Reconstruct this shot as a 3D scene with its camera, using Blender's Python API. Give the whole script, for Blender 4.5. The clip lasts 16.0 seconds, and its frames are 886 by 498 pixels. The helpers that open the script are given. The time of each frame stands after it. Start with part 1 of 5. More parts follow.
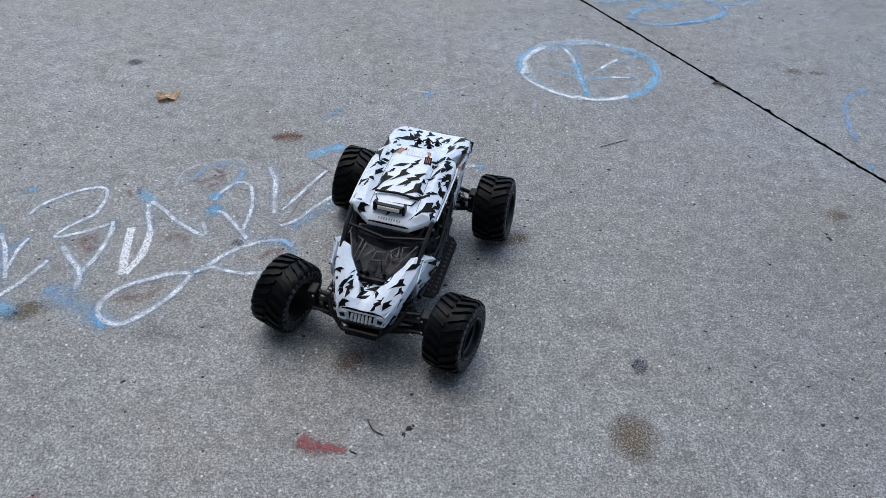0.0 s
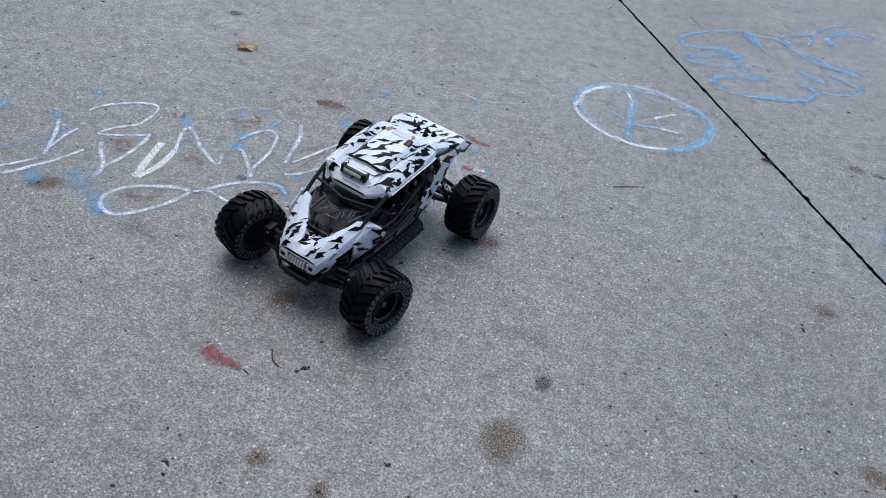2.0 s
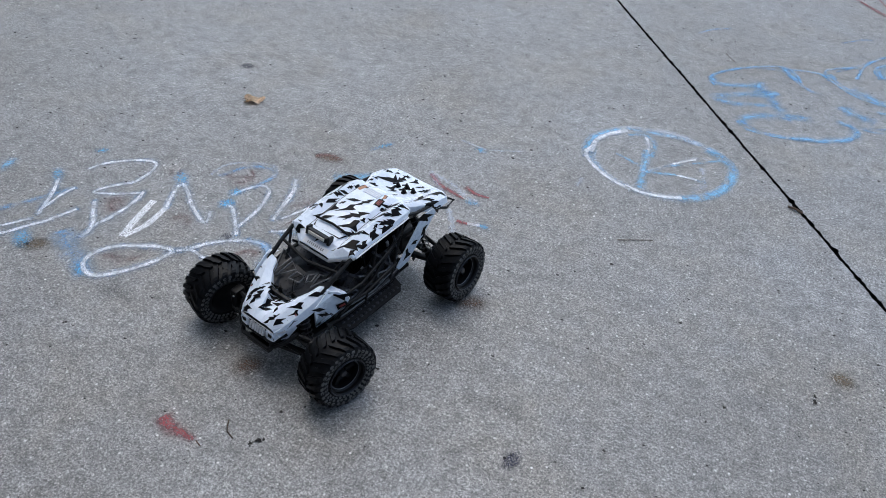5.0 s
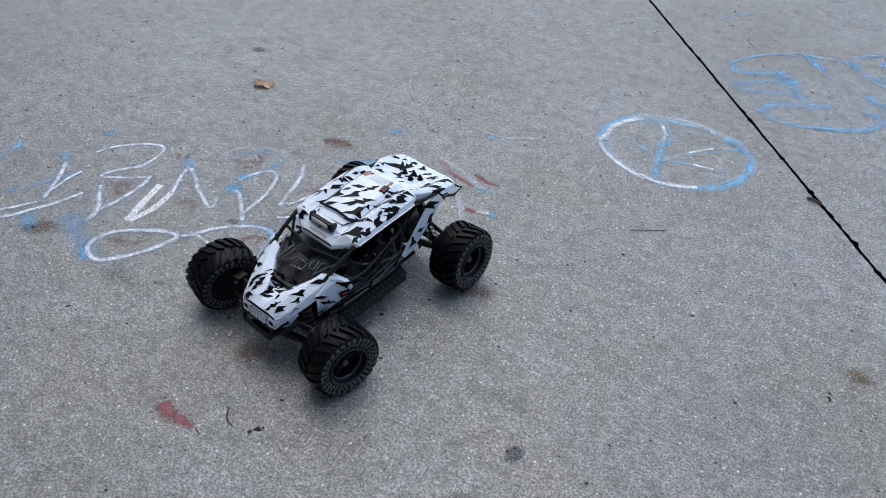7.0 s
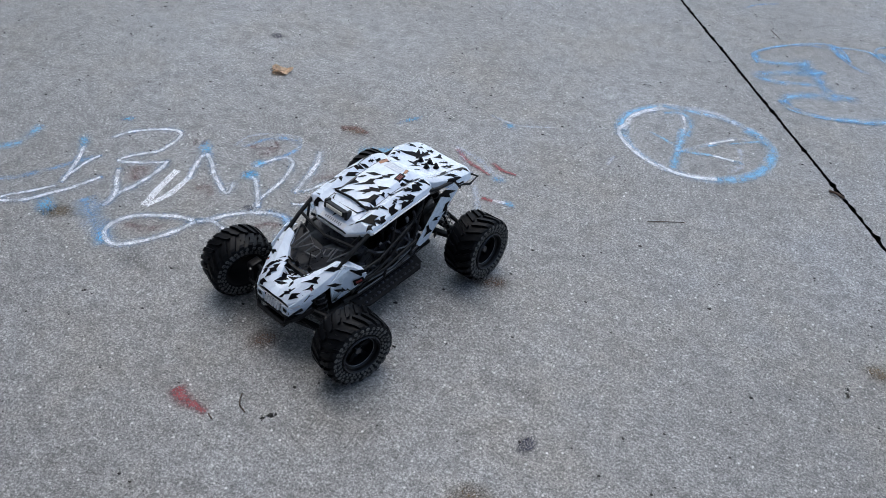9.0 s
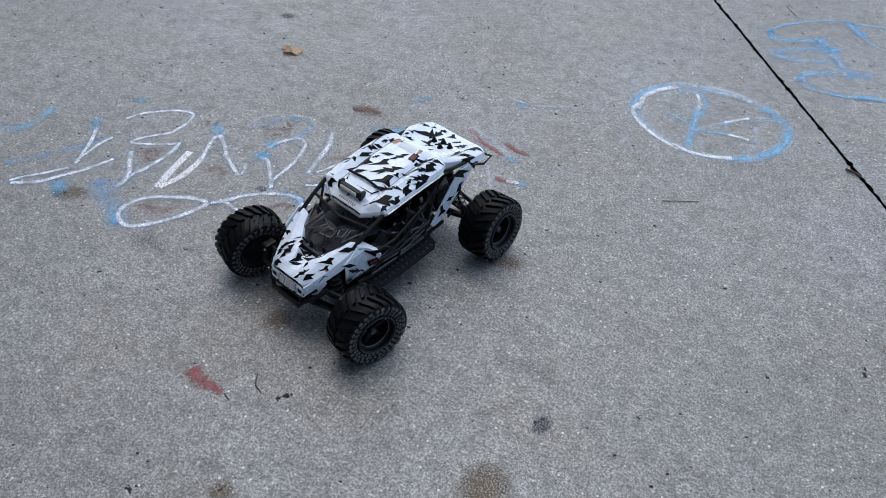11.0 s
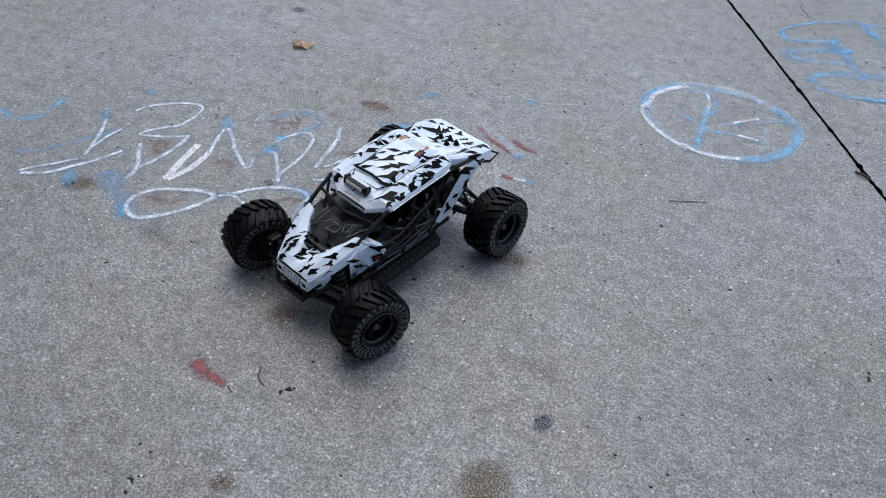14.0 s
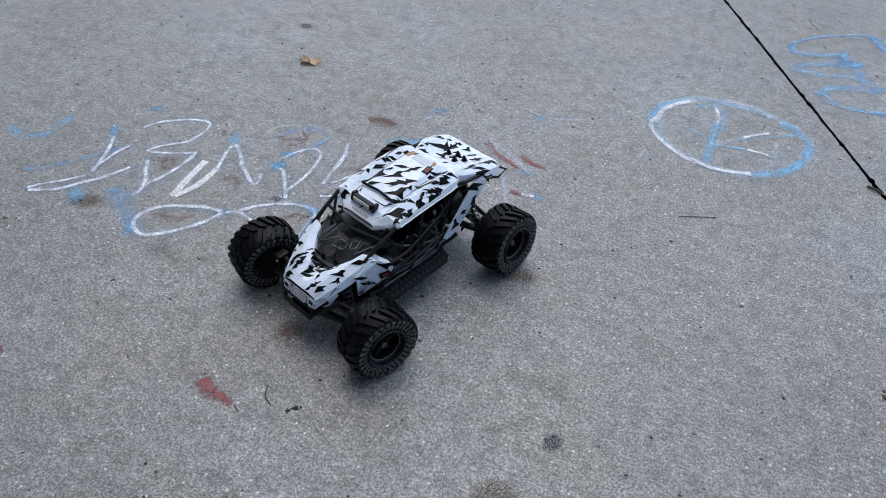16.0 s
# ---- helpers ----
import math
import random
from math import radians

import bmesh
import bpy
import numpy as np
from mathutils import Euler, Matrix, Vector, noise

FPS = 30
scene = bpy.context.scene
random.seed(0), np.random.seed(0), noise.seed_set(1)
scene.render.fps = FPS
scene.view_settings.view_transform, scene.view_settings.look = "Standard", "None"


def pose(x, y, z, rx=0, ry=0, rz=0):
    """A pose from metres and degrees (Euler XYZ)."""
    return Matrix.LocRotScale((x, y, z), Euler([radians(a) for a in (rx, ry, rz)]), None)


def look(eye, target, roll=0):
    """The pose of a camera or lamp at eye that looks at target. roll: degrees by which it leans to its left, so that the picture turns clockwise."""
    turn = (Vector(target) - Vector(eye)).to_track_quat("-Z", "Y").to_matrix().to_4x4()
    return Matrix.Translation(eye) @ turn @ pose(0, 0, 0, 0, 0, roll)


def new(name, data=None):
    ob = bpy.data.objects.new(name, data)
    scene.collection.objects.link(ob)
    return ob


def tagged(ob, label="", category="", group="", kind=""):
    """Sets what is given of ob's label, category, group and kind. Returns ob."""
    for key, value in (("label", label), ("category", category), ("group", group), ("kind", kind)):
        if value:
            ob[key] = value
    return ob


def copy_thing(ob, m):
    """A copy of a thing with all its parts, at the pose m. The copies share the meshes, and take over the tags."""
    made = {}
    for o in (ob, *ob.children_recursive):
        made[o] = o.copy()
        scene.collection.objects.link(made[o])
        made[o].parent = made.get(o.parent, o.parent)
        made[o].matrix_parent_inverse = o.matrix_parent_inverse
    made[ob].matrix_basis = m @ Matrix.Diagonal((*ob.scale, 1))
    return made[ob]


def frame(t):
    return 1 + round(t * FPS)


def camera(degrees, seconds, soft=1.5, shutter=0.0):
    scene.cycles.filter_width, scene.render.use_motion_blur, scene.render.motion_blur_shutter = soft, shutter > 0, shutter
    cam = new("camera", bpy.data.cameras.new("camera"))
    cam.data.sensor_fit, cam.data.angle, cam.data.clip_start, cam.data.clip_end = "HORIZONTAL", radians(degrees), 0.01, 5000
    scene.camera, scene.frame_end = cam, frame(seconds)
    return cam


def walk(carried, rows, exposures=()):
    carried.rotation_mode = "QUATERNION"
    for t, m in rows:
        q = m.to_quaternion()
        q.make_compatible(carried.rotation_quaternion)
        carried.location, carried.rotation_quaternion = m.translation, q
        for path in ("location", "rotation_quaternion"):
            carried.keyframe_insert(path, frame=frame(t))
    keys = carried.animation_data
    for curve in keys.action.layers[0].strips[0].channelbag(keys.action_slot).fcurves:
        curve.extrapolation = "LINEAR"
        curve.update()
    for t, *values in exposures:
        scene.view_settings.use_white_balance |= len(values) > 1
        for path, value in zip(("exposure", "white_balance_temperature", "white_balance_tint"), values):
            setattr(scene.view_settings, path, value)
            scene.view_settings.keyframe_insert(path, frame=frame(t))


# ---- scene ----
from mathutils.bvhtree import BVHTree

cam = camera(57.1, 16.0, soft=0.85)
PATH = [
    (0, (0.015, 0.005, 1.185), (0.078, 1.473, -0.172), 4.1),
    (0.5, (0.147, 0.097, 1.171), (0.071, 1.521, -0.231), 5.1),
    (1, (0.273, 0.105, 1.176), (0.071, 1.493, -0.251), 4.0),
    (1.5, (0.321, 0.03, 1.188), (0.054, 1.423, -0.222), 8.2),
    (2, (0.425, -0.069, 1.212), (0.116, 1.392, -0.118), 10.1),
    (2.5, (0.495, -0.132, 1.219), (0.102, 1.336, -0.08), 8.2),
    (3, (0.531, -0.154, 1.223), (0.101, 1.315, -0.064), 7.3),
    (3.5, (0.531, -0.146, 1.228), (0.089, 1.332, -0.044), 7.0),
    (4, (0.541, -0.057, 1.226), (0.086, 1.422, -0.041), 6.8),
    (4.2, (0.569, 0.003, 1.237), (0.096, 1.47, -0.037), 6.2),
    (6.3, (0.623, 0.149, 1.219), (0.051, 1.545, -0.094), 3.6),
    (6.5, (0.623, 0.15, 1.216), (0.052, 1.543, -0.1), 3.7),
    (7, (0.628, 0.148, 1.217), (0.056, 1.533, -0.107), 3.7),
    (7.5, (0.631, 0.146, 1.215), (0.051, 1.522, -0.115), 3.6),
    (8, (0.632, 0.15, 1.216), (0.044, 1.515, -0.121), 3.6),
    (8.5, (0.63, 0.15, 1.214), (0.036, 1.509, -0.128), 3.6),
    (9, (0.63, 0.157, 1.212), (0.028, 1.507, -0.135), 3.4),
    (11.5, (0.619, 0.151, 1.206), (0.01, 1.459, -0.179), 2.6),
    (12, (0.62, 0.142, 1.205), (0.005, 1.447, -0.181), 2.7),
    (12.5, (0.622, 0.138, 1.202), (0.006, 1.442, -0.185), 2.8),
    (13, (0.622, 0.147, 1.203), (0.008, 1.447, -0.187), 3.0),
    (13.5, (0.632, 0.157, 1.203), (0.014, 1.452, -0.191), 3.0),
    (14, (0.63, 0.16, 1.211), (0.004, 1.454, -0.18), 2.9),
    (14.5, (0.627, 0.163, 1.212), (-0.009, 1.46, -0.171), 2.6),
    (15, (0.622, 0.159, 1.21), (-0.02, 1.46, -0.166), 2.5),
    (15.5, (0.621, 0.165, 1.206), (-0.03, 1.469, -0.164), 2.3),
    (16, (0.624, 0.172, 1.207), (-0.031, 1.477, -0.161), 2.2),
]
walk(cam, [(t, look(eye, target, roll)) for t, eye, target, roll in PATH], exposures=[(0.0, 0.02, 6350, 7.0), (16.0, 0.02, 6350, 7.0)])

# ---- world and light: shade under a bright overcast sky ----
world = bpy.data.worlds.new("sky")
scene.world = world
world.use_nodes = True
wn = world.node_tree.nodes
sky = wn.new("ShaderNodeTexSky")
sky.sky_type, sky.sun_disc = "NISHITA", False
sky.sun_elevation, sky.sun_rotation = radians(67), radians(333)
sky.air_density, sky.dust_density = 1.0, 3.0
world.node_tree.links.new(sky.outputs[0], wn["Background"].inputs[0])
wn["Background"].inputs[1].default_value = 0.212
sun = new("sun", bpy.data.lights.new("sun", "SUN"))
sun.data.energy, sun.data.angle, sun.data.color = 0.82, radians(85), (0.86, 0.96, 1.0)
sun.matrix_world = look((-0.5, 1.0, 2.6), (0, 0, 0))


# ---- materials ----
class Nodes:
    """A short way to write node materials."""

    def __init__(self, name):
        self.mat = bpy.data.materials.new(name)
        self.mat.use_nodes = True
        self.tree = self.mat.node_tree
        self.bsdf = self.tree.nodes["Principled BSDF"]
        self.out = self.tree.nodes["Material Output"]

    def add(self, kind, **values):
        n = self.tree.nodes.new("ShaderNode" + kind)
        for key, value in values.items():
            if isinstance(value, bpy.types.NodeSocket):
                self.tree.links.new(value, n.inputs[key.replace("_", " ")])
            else:
                n.inputs[key.replace("_", " ")].default_value = value
        return n

    def link(self, a, b):
        self.tree.links.new(a, b)

    def coords(self, which="Object"):
        return self.tree.nodes.new("ShaderNodeTexCoord").outputs[which]

    def noise(self, vec, scale, detail=4.0, rough=0.6):
        n = self.add("TexNoise", Vector=vec, Scale=scale, Detail=detail, Roughness=rough)
        return n.outputs["Fac"]

    def cells(self, vec, scale, feature="F1", jitter=1.0):
        n = self.add("TexVoronoi", Vector=vec, Scale=scale, Randomness=jitter)
        n.feature = feature
        return n

    def ramp(self, value, stops):
        n = self.add("ValToRGB", Fac=value)
        while len(n.color_ramp.elements) < len(stops):
            n.color_ramp.elements.new(0.5)
        for e, (at, c) in zip(n.color_ramp.elements, stops):
            e.position = at
            e.color = (*c, 1) if isinstance(c, tuple) else (c, c, c, 1)
        return n.outputs[0]

    def math(self, op, a, b=0.0, c=0.0):
        n = self.tree.nodes.new("ShaderNodeMath")
        n.operation = op
        for k, v in enumerate((a, b, c)):
            if isinstance(v, bpy.types.NodeSocket):
                self.link(v, n.inputs[k])
            else:
                n.inputs[k].default_value = v
        return n.outputs[0]

    def mix(self, fac, a, b, how="MIX"):
        n = self.tree.nodes.new("ShaderNodeMix")
        n.data_type, n.blend_type = "RGBA", how
        for k, v in ((0, fac), (6, a), (7, b)):
            if isinstance(v, bpy.types.NodeSocket):
                self.link(v, n.inputs[k])
            elif k:
                n.inputs[k].default_value = (*v, 1)
            else:
                n.inputs[k].default_value = v
        return n.outputs[2]

    def bump(self, height, strength=0.3, distance=0.001):
        n = self.add("Bump", Height=height, Strength=strength, Distance=distance)
        self.link(n.outputs[0], self.bsdf.inputs["Normal"])

    def set(self, color=None, rough=None, metal=0.0):
        for key, v in (("Base Color", color), ("Roughness", rough), ("Metallic", metal)):
            if isinstance(v, bpy.types.NodeSocket):
                self.link(v, self.bsdf.inputs[key])
            elif v is not None:
                self.bsdf.inputs[key].default_value = (*v, 1) if isinstance(v, tuple) else v
        return self.mat

    def faded(self, alpha):
        """Shows the layer only where alpha is high, as chalk or a stain does."""
        clear = self.tree.nodes.new("ShaderNodeBsdfTransparent")
        mixer = self.tree.nodes.new("ShaderNodeMixShader")
        self.link(alpha, mixer.inputs[0])
        self.link(clear.outputs[0], mixer.inputs[1])
        self.link(self.bsdf.outputs[0], mixer.inputs[2])
        self.link(mixer.outputs[0], self.out.inputs[0])


def concrete_material():
    m = Nodes("worn_concrete")
    p = m.coords()
    wide = m.noise(p, 1.3, 5, 0.6)
    patch = m.noise(p, 9.0, 5, 0.65)
    grain = m.noise(p, 230.0, 4, 0.75)
    fine = m.noise(p, 520.0, 2, 0.6)
    base = m.ramp(wide, [(0.36, (0.210, 0.209, 0.200)), (0.5, (0.248, 0.251, 0.248)), (0.64, (0.272, 0.282, 0.290))])
    base = m.mix(m.ramp(patch, [(0.36, 0.5), (0.60, 0.0)]), base, (0.180, 0.179, 0.176))
    base = m.mix(0.66, base, m.ramp(grain, [(0.38, 0.0), (0.5, 0.46), (0.62, 1.0)]), "OVERLAY")
    base = m.mix(0.75, base, m.ramp(fine, [(0.3, 0.12), (0.5, 0.5), (0.7, 0.92)]), "OVERLAY")
    mid = m.noise(p, 105.0, 4, 0.7)
    base = m.mix(0.55, base, m.ramp(mid, [(0.36, 0.2), (0.5, 0.5), (0.64, 0.8)]), "OVERLAY")
    mottle = m.noise(p, 30.0, 5, 0.65)
    base = m.mix(0.75, base, m.ramp(mottle, [(0.30, 0.25), (0.5, 0.5), (0.70, 0.70)]), "OVERLAY")
    warm = m.noise(p, 3.2, 4, 0.6)
    base = m.mix(m.ramp(warm, [(0.48, 0.0), (0.64, 0.6)]), base, m.mix(1.0, base, (1.0, 0.93, 0.82), "MULTIPLY"))
    cool = m.noise(p, 2.1, 4, 0.65)
    base = m.mix(m.ramp(cool, [(0.50, 0.0), (0.66, 0.25)]), base, m.mix(1.0, base, (0.88, 0.93, 1.0), "MULTIPLY"))
    # pale aggregate grains
    stone = m.cells(p, 85.0)
    pale = m.ramp(stone.outputs["Distance"], [(0.14, 1.0), (0.26, 0.0)])
    some = m.ramp(m.add("SeparateColor", Color=stone.outputs["Color"]).outputs[0], [(0.76, 0.0), (0.88, 1.0)])
    base = m.mix(m.math("MULTIPLY", m.math("MULTIPLY", pale, some), m.ramp(m.noise(p, 5.0, 4, 0.7), [(0.40, 0.45), (0.62, 1.0)])), base, (0.78, 0.78, 0.77))
    tiny = m.cells(p, 210.0)
    tpale = m.ramp(tiny.outputs["Distance"], [(0.18, 1.0), (0.32, 0.0)])
    tsome = m.ramp(m.add("SeparateColor", Color=tiny.outputs["Color"]).outputs[1], [(0.72, 0.0), (0.88, 0.8)])
    base = m.mix(m.math("MULTIPLY", m.math("MULTIPLY", tpale, tsome), m.ramp(m.noise(p, 7.0, 3, 0.7), [(0.40, 0.3), (0.62, 1.0)])), base, (0.74, 0.74, 0.73))
    # dark pits
    pit = m.cells(p, 75.0)
    hole = m.ramp(pit.outputs["Distance"], [(0.09, 1.0), (0.17, 0.0)])
    few = m.ramp(m.add("SeparateColor", Color=pit.outputs["Color"]).outputs[2], [(0.60, 0.0), (0.76, 1.0)])
    dark = m.math("MULTIPLY", hole, few)
    base = m.mix(dark, base, (0.07, 0.066, 0.062))
    tp = m.cells(p, 150.0)
    th = m.math("MULTIPLY", m.ramp(tp.outputs["Distance"], [(0.14, 1.0), (0.26, 0.0)]),
                m.ramp(m.add("SeparateColor", Color=tp.outputs["Color"]).outputs[0], [(0.40, 0.0), (0.60, 1.0)]))
    base = m.mix(th, base, (0.060, 0.058, 0.054))
    height = m.math("SUBTRACT", m.math("ADD", m.math("ADD", grain, m.math("MULTIPLY", mottle, 2.5)), m.math("MULTIPLY", fine, 0.4)), m.math("ADD", dark, th))
    m.bump(height, 0.6, 0.0012)
    m.bsdf.inputs["Specular IOR Level"].default_value = 0.95
    base = m.mix(1.0, base, (0.81, 0.806, 0.808), "MULTIPLY")
    return m.set(base, m.ramp(grain, [(0.3, 0.62), (0.7, 0.44)]))


def chalk_material(name, color, strength, rim, worn=0.2):
    m = Nodes(name)
    uv = m.add("SeparateXYZ", Vector=m.coords("UV"))
    p = m.coords()
    across = m.math("ABSOLUTE", m.math("SUBTRACT", m.math("MULTIPLY", uv.outputs[0], 2.0), 1.0))
    across = m.math("ADD", across, m.math("MULTIPLY", m.math("SUBTRACT", m.noise(p, 130.0, 4, 0.7), 0.5), 0.9))
    body = m.ramp(across, [(rim, 1.0), (1.0, 0.0)])
    ends = m.ramp(m.math("MULTIPLY", uv.outputs[1], m.math("SUBTRACT", 1.0, uv.outputs[1])), [(0.0, 0.0), (0.02, 1.0)])
    grit = m.ramp(m.noise(p, 420.0, 3, 0.7), [(0.39, 0.14), (0.51, 1.0)])
    wear = m.ramp(m.noise(p, 28.0, 3, 0.6), [(0.36, worn), (0.60, 1.0)])
    alpha = m.math("MULTIPLY", m.math("MULTIPLY", body, ends), m.math("MULTIPLY", grit, wear))
    m.faded(m.math("MULTIPLY", alpha, strength))
    tone = m.mix(m.ramp(m.noise(p, 60.0), [(0.3, 0.0), (0.7, 0.4)]), color, tuple(0.7 * c + 0.15 for c in color))
    return m.set(tone, 0.95)


def stain_material(name, color, strength, edge=0.25):
    m = Nodes(name)
    p = m.coords()
    uv = m.add("SeparateXYZ", Vector=m.coords("UV"))
    far = m.math("SQRT", m.math("ADD", m.math("POWER", m.math("SUBTRACT", uv.outputs[0], 0.5), 2.0),
                                m.math("POWER", m.math("SUBTRACT", uv.outputs[1], 0.5), 2.0)))
    far = m.math("ADD", m.math("MULTIPLY", far, 2.0), m.math("MULTIPLY", m.math("SUBTRACT", m.noise(p, 45.0, 5, 0.7), 0.5), 1.1))
    body = m.ramp(far, [(edge, 1.0), (0.95, 0.0)])
    grit = m.ramp(m.noise(p, 300.0, 3, 0.7), [(0.44, 0.05), (0.57, 1.0)])
    m.faded(m.math("MULTIPLY", m.math("MULTIPLY", body, grit), strength))
    return m.set(color, 0.9)


def paint_material(name):
    """Glossy white painted shell, faintly dusty."""
    m = Nodes(name)
    p = m.coords()
    dust = m.ramp(m.noise(p, 40.0, 4, 0.6), [(0.3, (0.73, 0.80, 0.90)), (0.7, (0.80, 0.87, 0.96))])
    speck = m.ramp(m.noise(p, 700.0, 2, 0.6), [(0.66, 0.0), (0.74, 0.5)])
    m.bump(m.noise(p, 260.0, 2), 0.05, 0.0005)
    m.bsdf.inputs["Specular IOR Level"].default_value = 0.5
    return m.set(m.mix(speck, dust, (0.45, 0.45, 0.46)), m.ramp(m.noise(p, 90.0), [(0.3, 0.20), (0.7, 0.34)]))


def plain(name, color, rough, metal=0.0, scale=120.0, spread=0.35, relief=0.15, gloss=0.5):
    m = Nodes(name)
    p = m.coords()
    n = m.noise(p, scale, 4, 0.6)
    low, high = (tuple(c * k for c in color) for k in (1 - spread, 1 + spread))
    m.bump(m.noise(p, scale * 4, 2), relief, 0.0004)
    m.bsdf.inputs["Specular IOR Level"].default_value = gloss
    return m.set(m.ramp(n, [(0.3, low), (0.7, high)]), m.ramp(n, [(0.3, max(rough - 0.08, 0.05)), (0.7, min(rough + 0.08, 1.0))]), metal)


CONCRETE = concrete_material()
SOIL = plain("dark_joint_filler", (0.003, 0.003, 0.003), 0.95, scale=60.0, relief=0.5, gloss=0.1)
EARTH = plain("grey_earth", (0.25, 0.24, 0.225), 0.95, scale=2.0)
CHALK = {
    "white": chalk_material("white_chalk", (0.86, 0.88, 0.92), 1.0, 0.38, 0.42),
    "blue": chalk_material("blue_chalk", (0.24, 0.57, 0.87), 0.8, 0.0),
    "haze": chalk_material("white_chalk_dust", (0.72, 0.78, 0.88), 0.5, 0.0),
    "dust": chalk_material("blue_chalk_dust", (0.20, 0.46, 0.78), 0.55, 0.0),
    "red": chalk_material("red_chalk", (0.30, 0.066, 0.074), 0.95, 0.25, 0.65),
    "faintred": chalk_material("faded_red_chalk", (0.23, 0.085, 0.080), 0.62, 0.0, 0.35),
    "rubbed": chalk_material("rubbed_blue_chalk", (0.27, 0.58, 0.86), 0.68, 0.0, 0.05),
    "solid": chalk_material("fresh_white_chalk", (0.88, 0.90, 0.93), 1.0, 0.62, 0.9),
}
BLOT = stain_material("blue_chalk_blot", (0.15, 0.50, 0.82), 0.85, 0.0)
BROWN = stain_material("brown_stain", (0.125, 0.088, 0.045), 1.0, 0.35)
RUST = stain_material("rust_stain", (0.15, 0.082, 0.045), 0.9, 0.35)
GREY = stain_material("grey_stain", (0.13, 0.13, 0.13), 0.5, 0.1)
INK = stain_material("ink_blue_stain", (0.040, 0.044, 0.075), 1.0, 0.55)
PAINT = paint_material("white_shell_paint")
WHITE = plain("white_plastic", (0.80, 0.81, 0.83), 0.38, spread=0.06, relief=0.05)
SILVER = plain("satin_silver", (0.74, 0.75, 0.77), 0.30, 0.15, spread=0.08, relief=0.05)
PLASTIC = plain("black_plastic", (0.0065, 0.0066, 0.0075), 0.36, relief=0.12, gloss=0.24)
PANEL = plain("charcoal_panel", (0.022, 0.023, 0.029), 0.32, relief=0.1, gloss=0.45)
# EDGE puts highlights and ridge shading into the colour of thin lines
EDGE = plain("grey_edge_shading", (0.12, 0.123, 0.132), 0.40, relief=0.1)
FABRIC = plain("black_fabric", (0.009, 0.009, 0.010), 0.7, scale=300.0, relief=0.5, gloss=0.15)
RUBBER = plain("black_rubber", (0.0030, 0.0035, 0.0047), 0.45, scale=70.0, spread=0.4, relief=0.3, gloss=0.14)
SIDEWALL = plain("grey_sidewall_rubber", (0.085, 0.084, 0.081), 0.55, scale=90.0, relief=0.2, gloss=0.3)
STEEL = plain("dark_steel", (0.10, 0.10, 0.105), 0.35, 0.9, relief=0.1)
BRIGHT = plain("bright_steel", (0.62, 0.62, 0.62), 0.28, 1.0, relief=0.05)
RED = plain("dark_red_print", (0.23, 0.035, 0.03), 0.4, spread=0.15)
TAN = plain("tan_print", (0.38, 0.19, 0.10), 0.4, spread=0.15)
INKBLACK = plain("black_print", (0.004, 0.004, 0.005), 0.35, gloss=0.10)
GREYPRINT = plain("grey_print", (0.34, 0.34, 0.35), 0.5)
LENS = plain("pale_lens", (0.72, 0.70, 0.62), 0.15, spread=0.05)
LEAFMAT = plain("dry_leaf", (0.74, 0.58, 0.42), 0.8, scale=120.0, spread=0.4, relief=0.5)
TWIG = plain("brown_twig", (0.075, 0.05, 0.035), 0.9, scale=300.0)
CRUMB = plain("black_crumb", (0.022, 0.020, 0.018), 0.95, scale=300.0, relief=0.6)
GUM = plain("grey_gum", (0.10, 0.105, 0.11), 0.8, scale=150.0)


# ---- mesh helpers ----
def part(name, bm, material, parent=None, label="", smooth=False, mesh=None):
    """Links a bmesh (or a shared mesh) as one object, under its thing or part."""
    if mesh is None:
        mesh = bpy.data.meshes.new(name)
        bmesh.ops.recalc_face_normals(bm, faces=bm.faces)
        bm.to_mesh(mesh)
        bm.free()
        mesh.materials.append(material)
        if smooth:
            mesh.polygons.foreach_set("use_smooth", [True] * len(mesh.polygons))
    ob = new(name, mesh)
    if parent is not None:
        ob.parent = parent
    if label:
        ob["label"] = label
    return ob


def empty(name, m, label, category, group="", kind=""):
    ob = new(name)
    ob.empty_display_size = 0.05
    ob.matrix_world = m
    return tagged(ob, label, category, group, kind)


def block(bm, size, m, bevel=0.0):
    """A bevelled box."""
    made = bmesh.ops.create_cube(bm, size=1.0, matrix=m @ Matrix.Diagonal((*size, 1)))
    if bevel:
        edges = list({e for v in made["verts"] for e in v.link_edges})
        bmesh.ops.bevel(bm, geom=edges, offset=bevel, segments=2, profile=0.5, affect="EDGES")
    return bm


def tube(bm, points, radius, sides=8, closed=False):
    """A round bar along a path."""
    pts = [Vector(p) for p in points]
    rings, count = [], len(pts)
    for k, p in enumerate(pts):
        a = pts[(k - 1) % count] if closed or k else p
        b = pts[(k + 1) % count] if closed or k < count - 1 else p
        turn = (b - a).to_track_quat("Z", "Y").to_matrix()
        rings.append([bm.verts.new(p + turn @ Vector((math.cos(2 * math.pi * s / sides) * radius, math.sin(2 * math.pi * s / sides) * radius, 0))) for s in range(sides)])
    for k in range(count if closed else count - 1):
        r, q = rings[k], rings[(k + 1) % count]
        for s in range(sides):
            bm.faces.new((r[s], r[(s + 1) % sides], q[(s + 1) % sides], q[s]))
    if not closed:
        bm.faces.new(rings[0][::-1])
        bm.faces.new(rings[-1])
    return bm


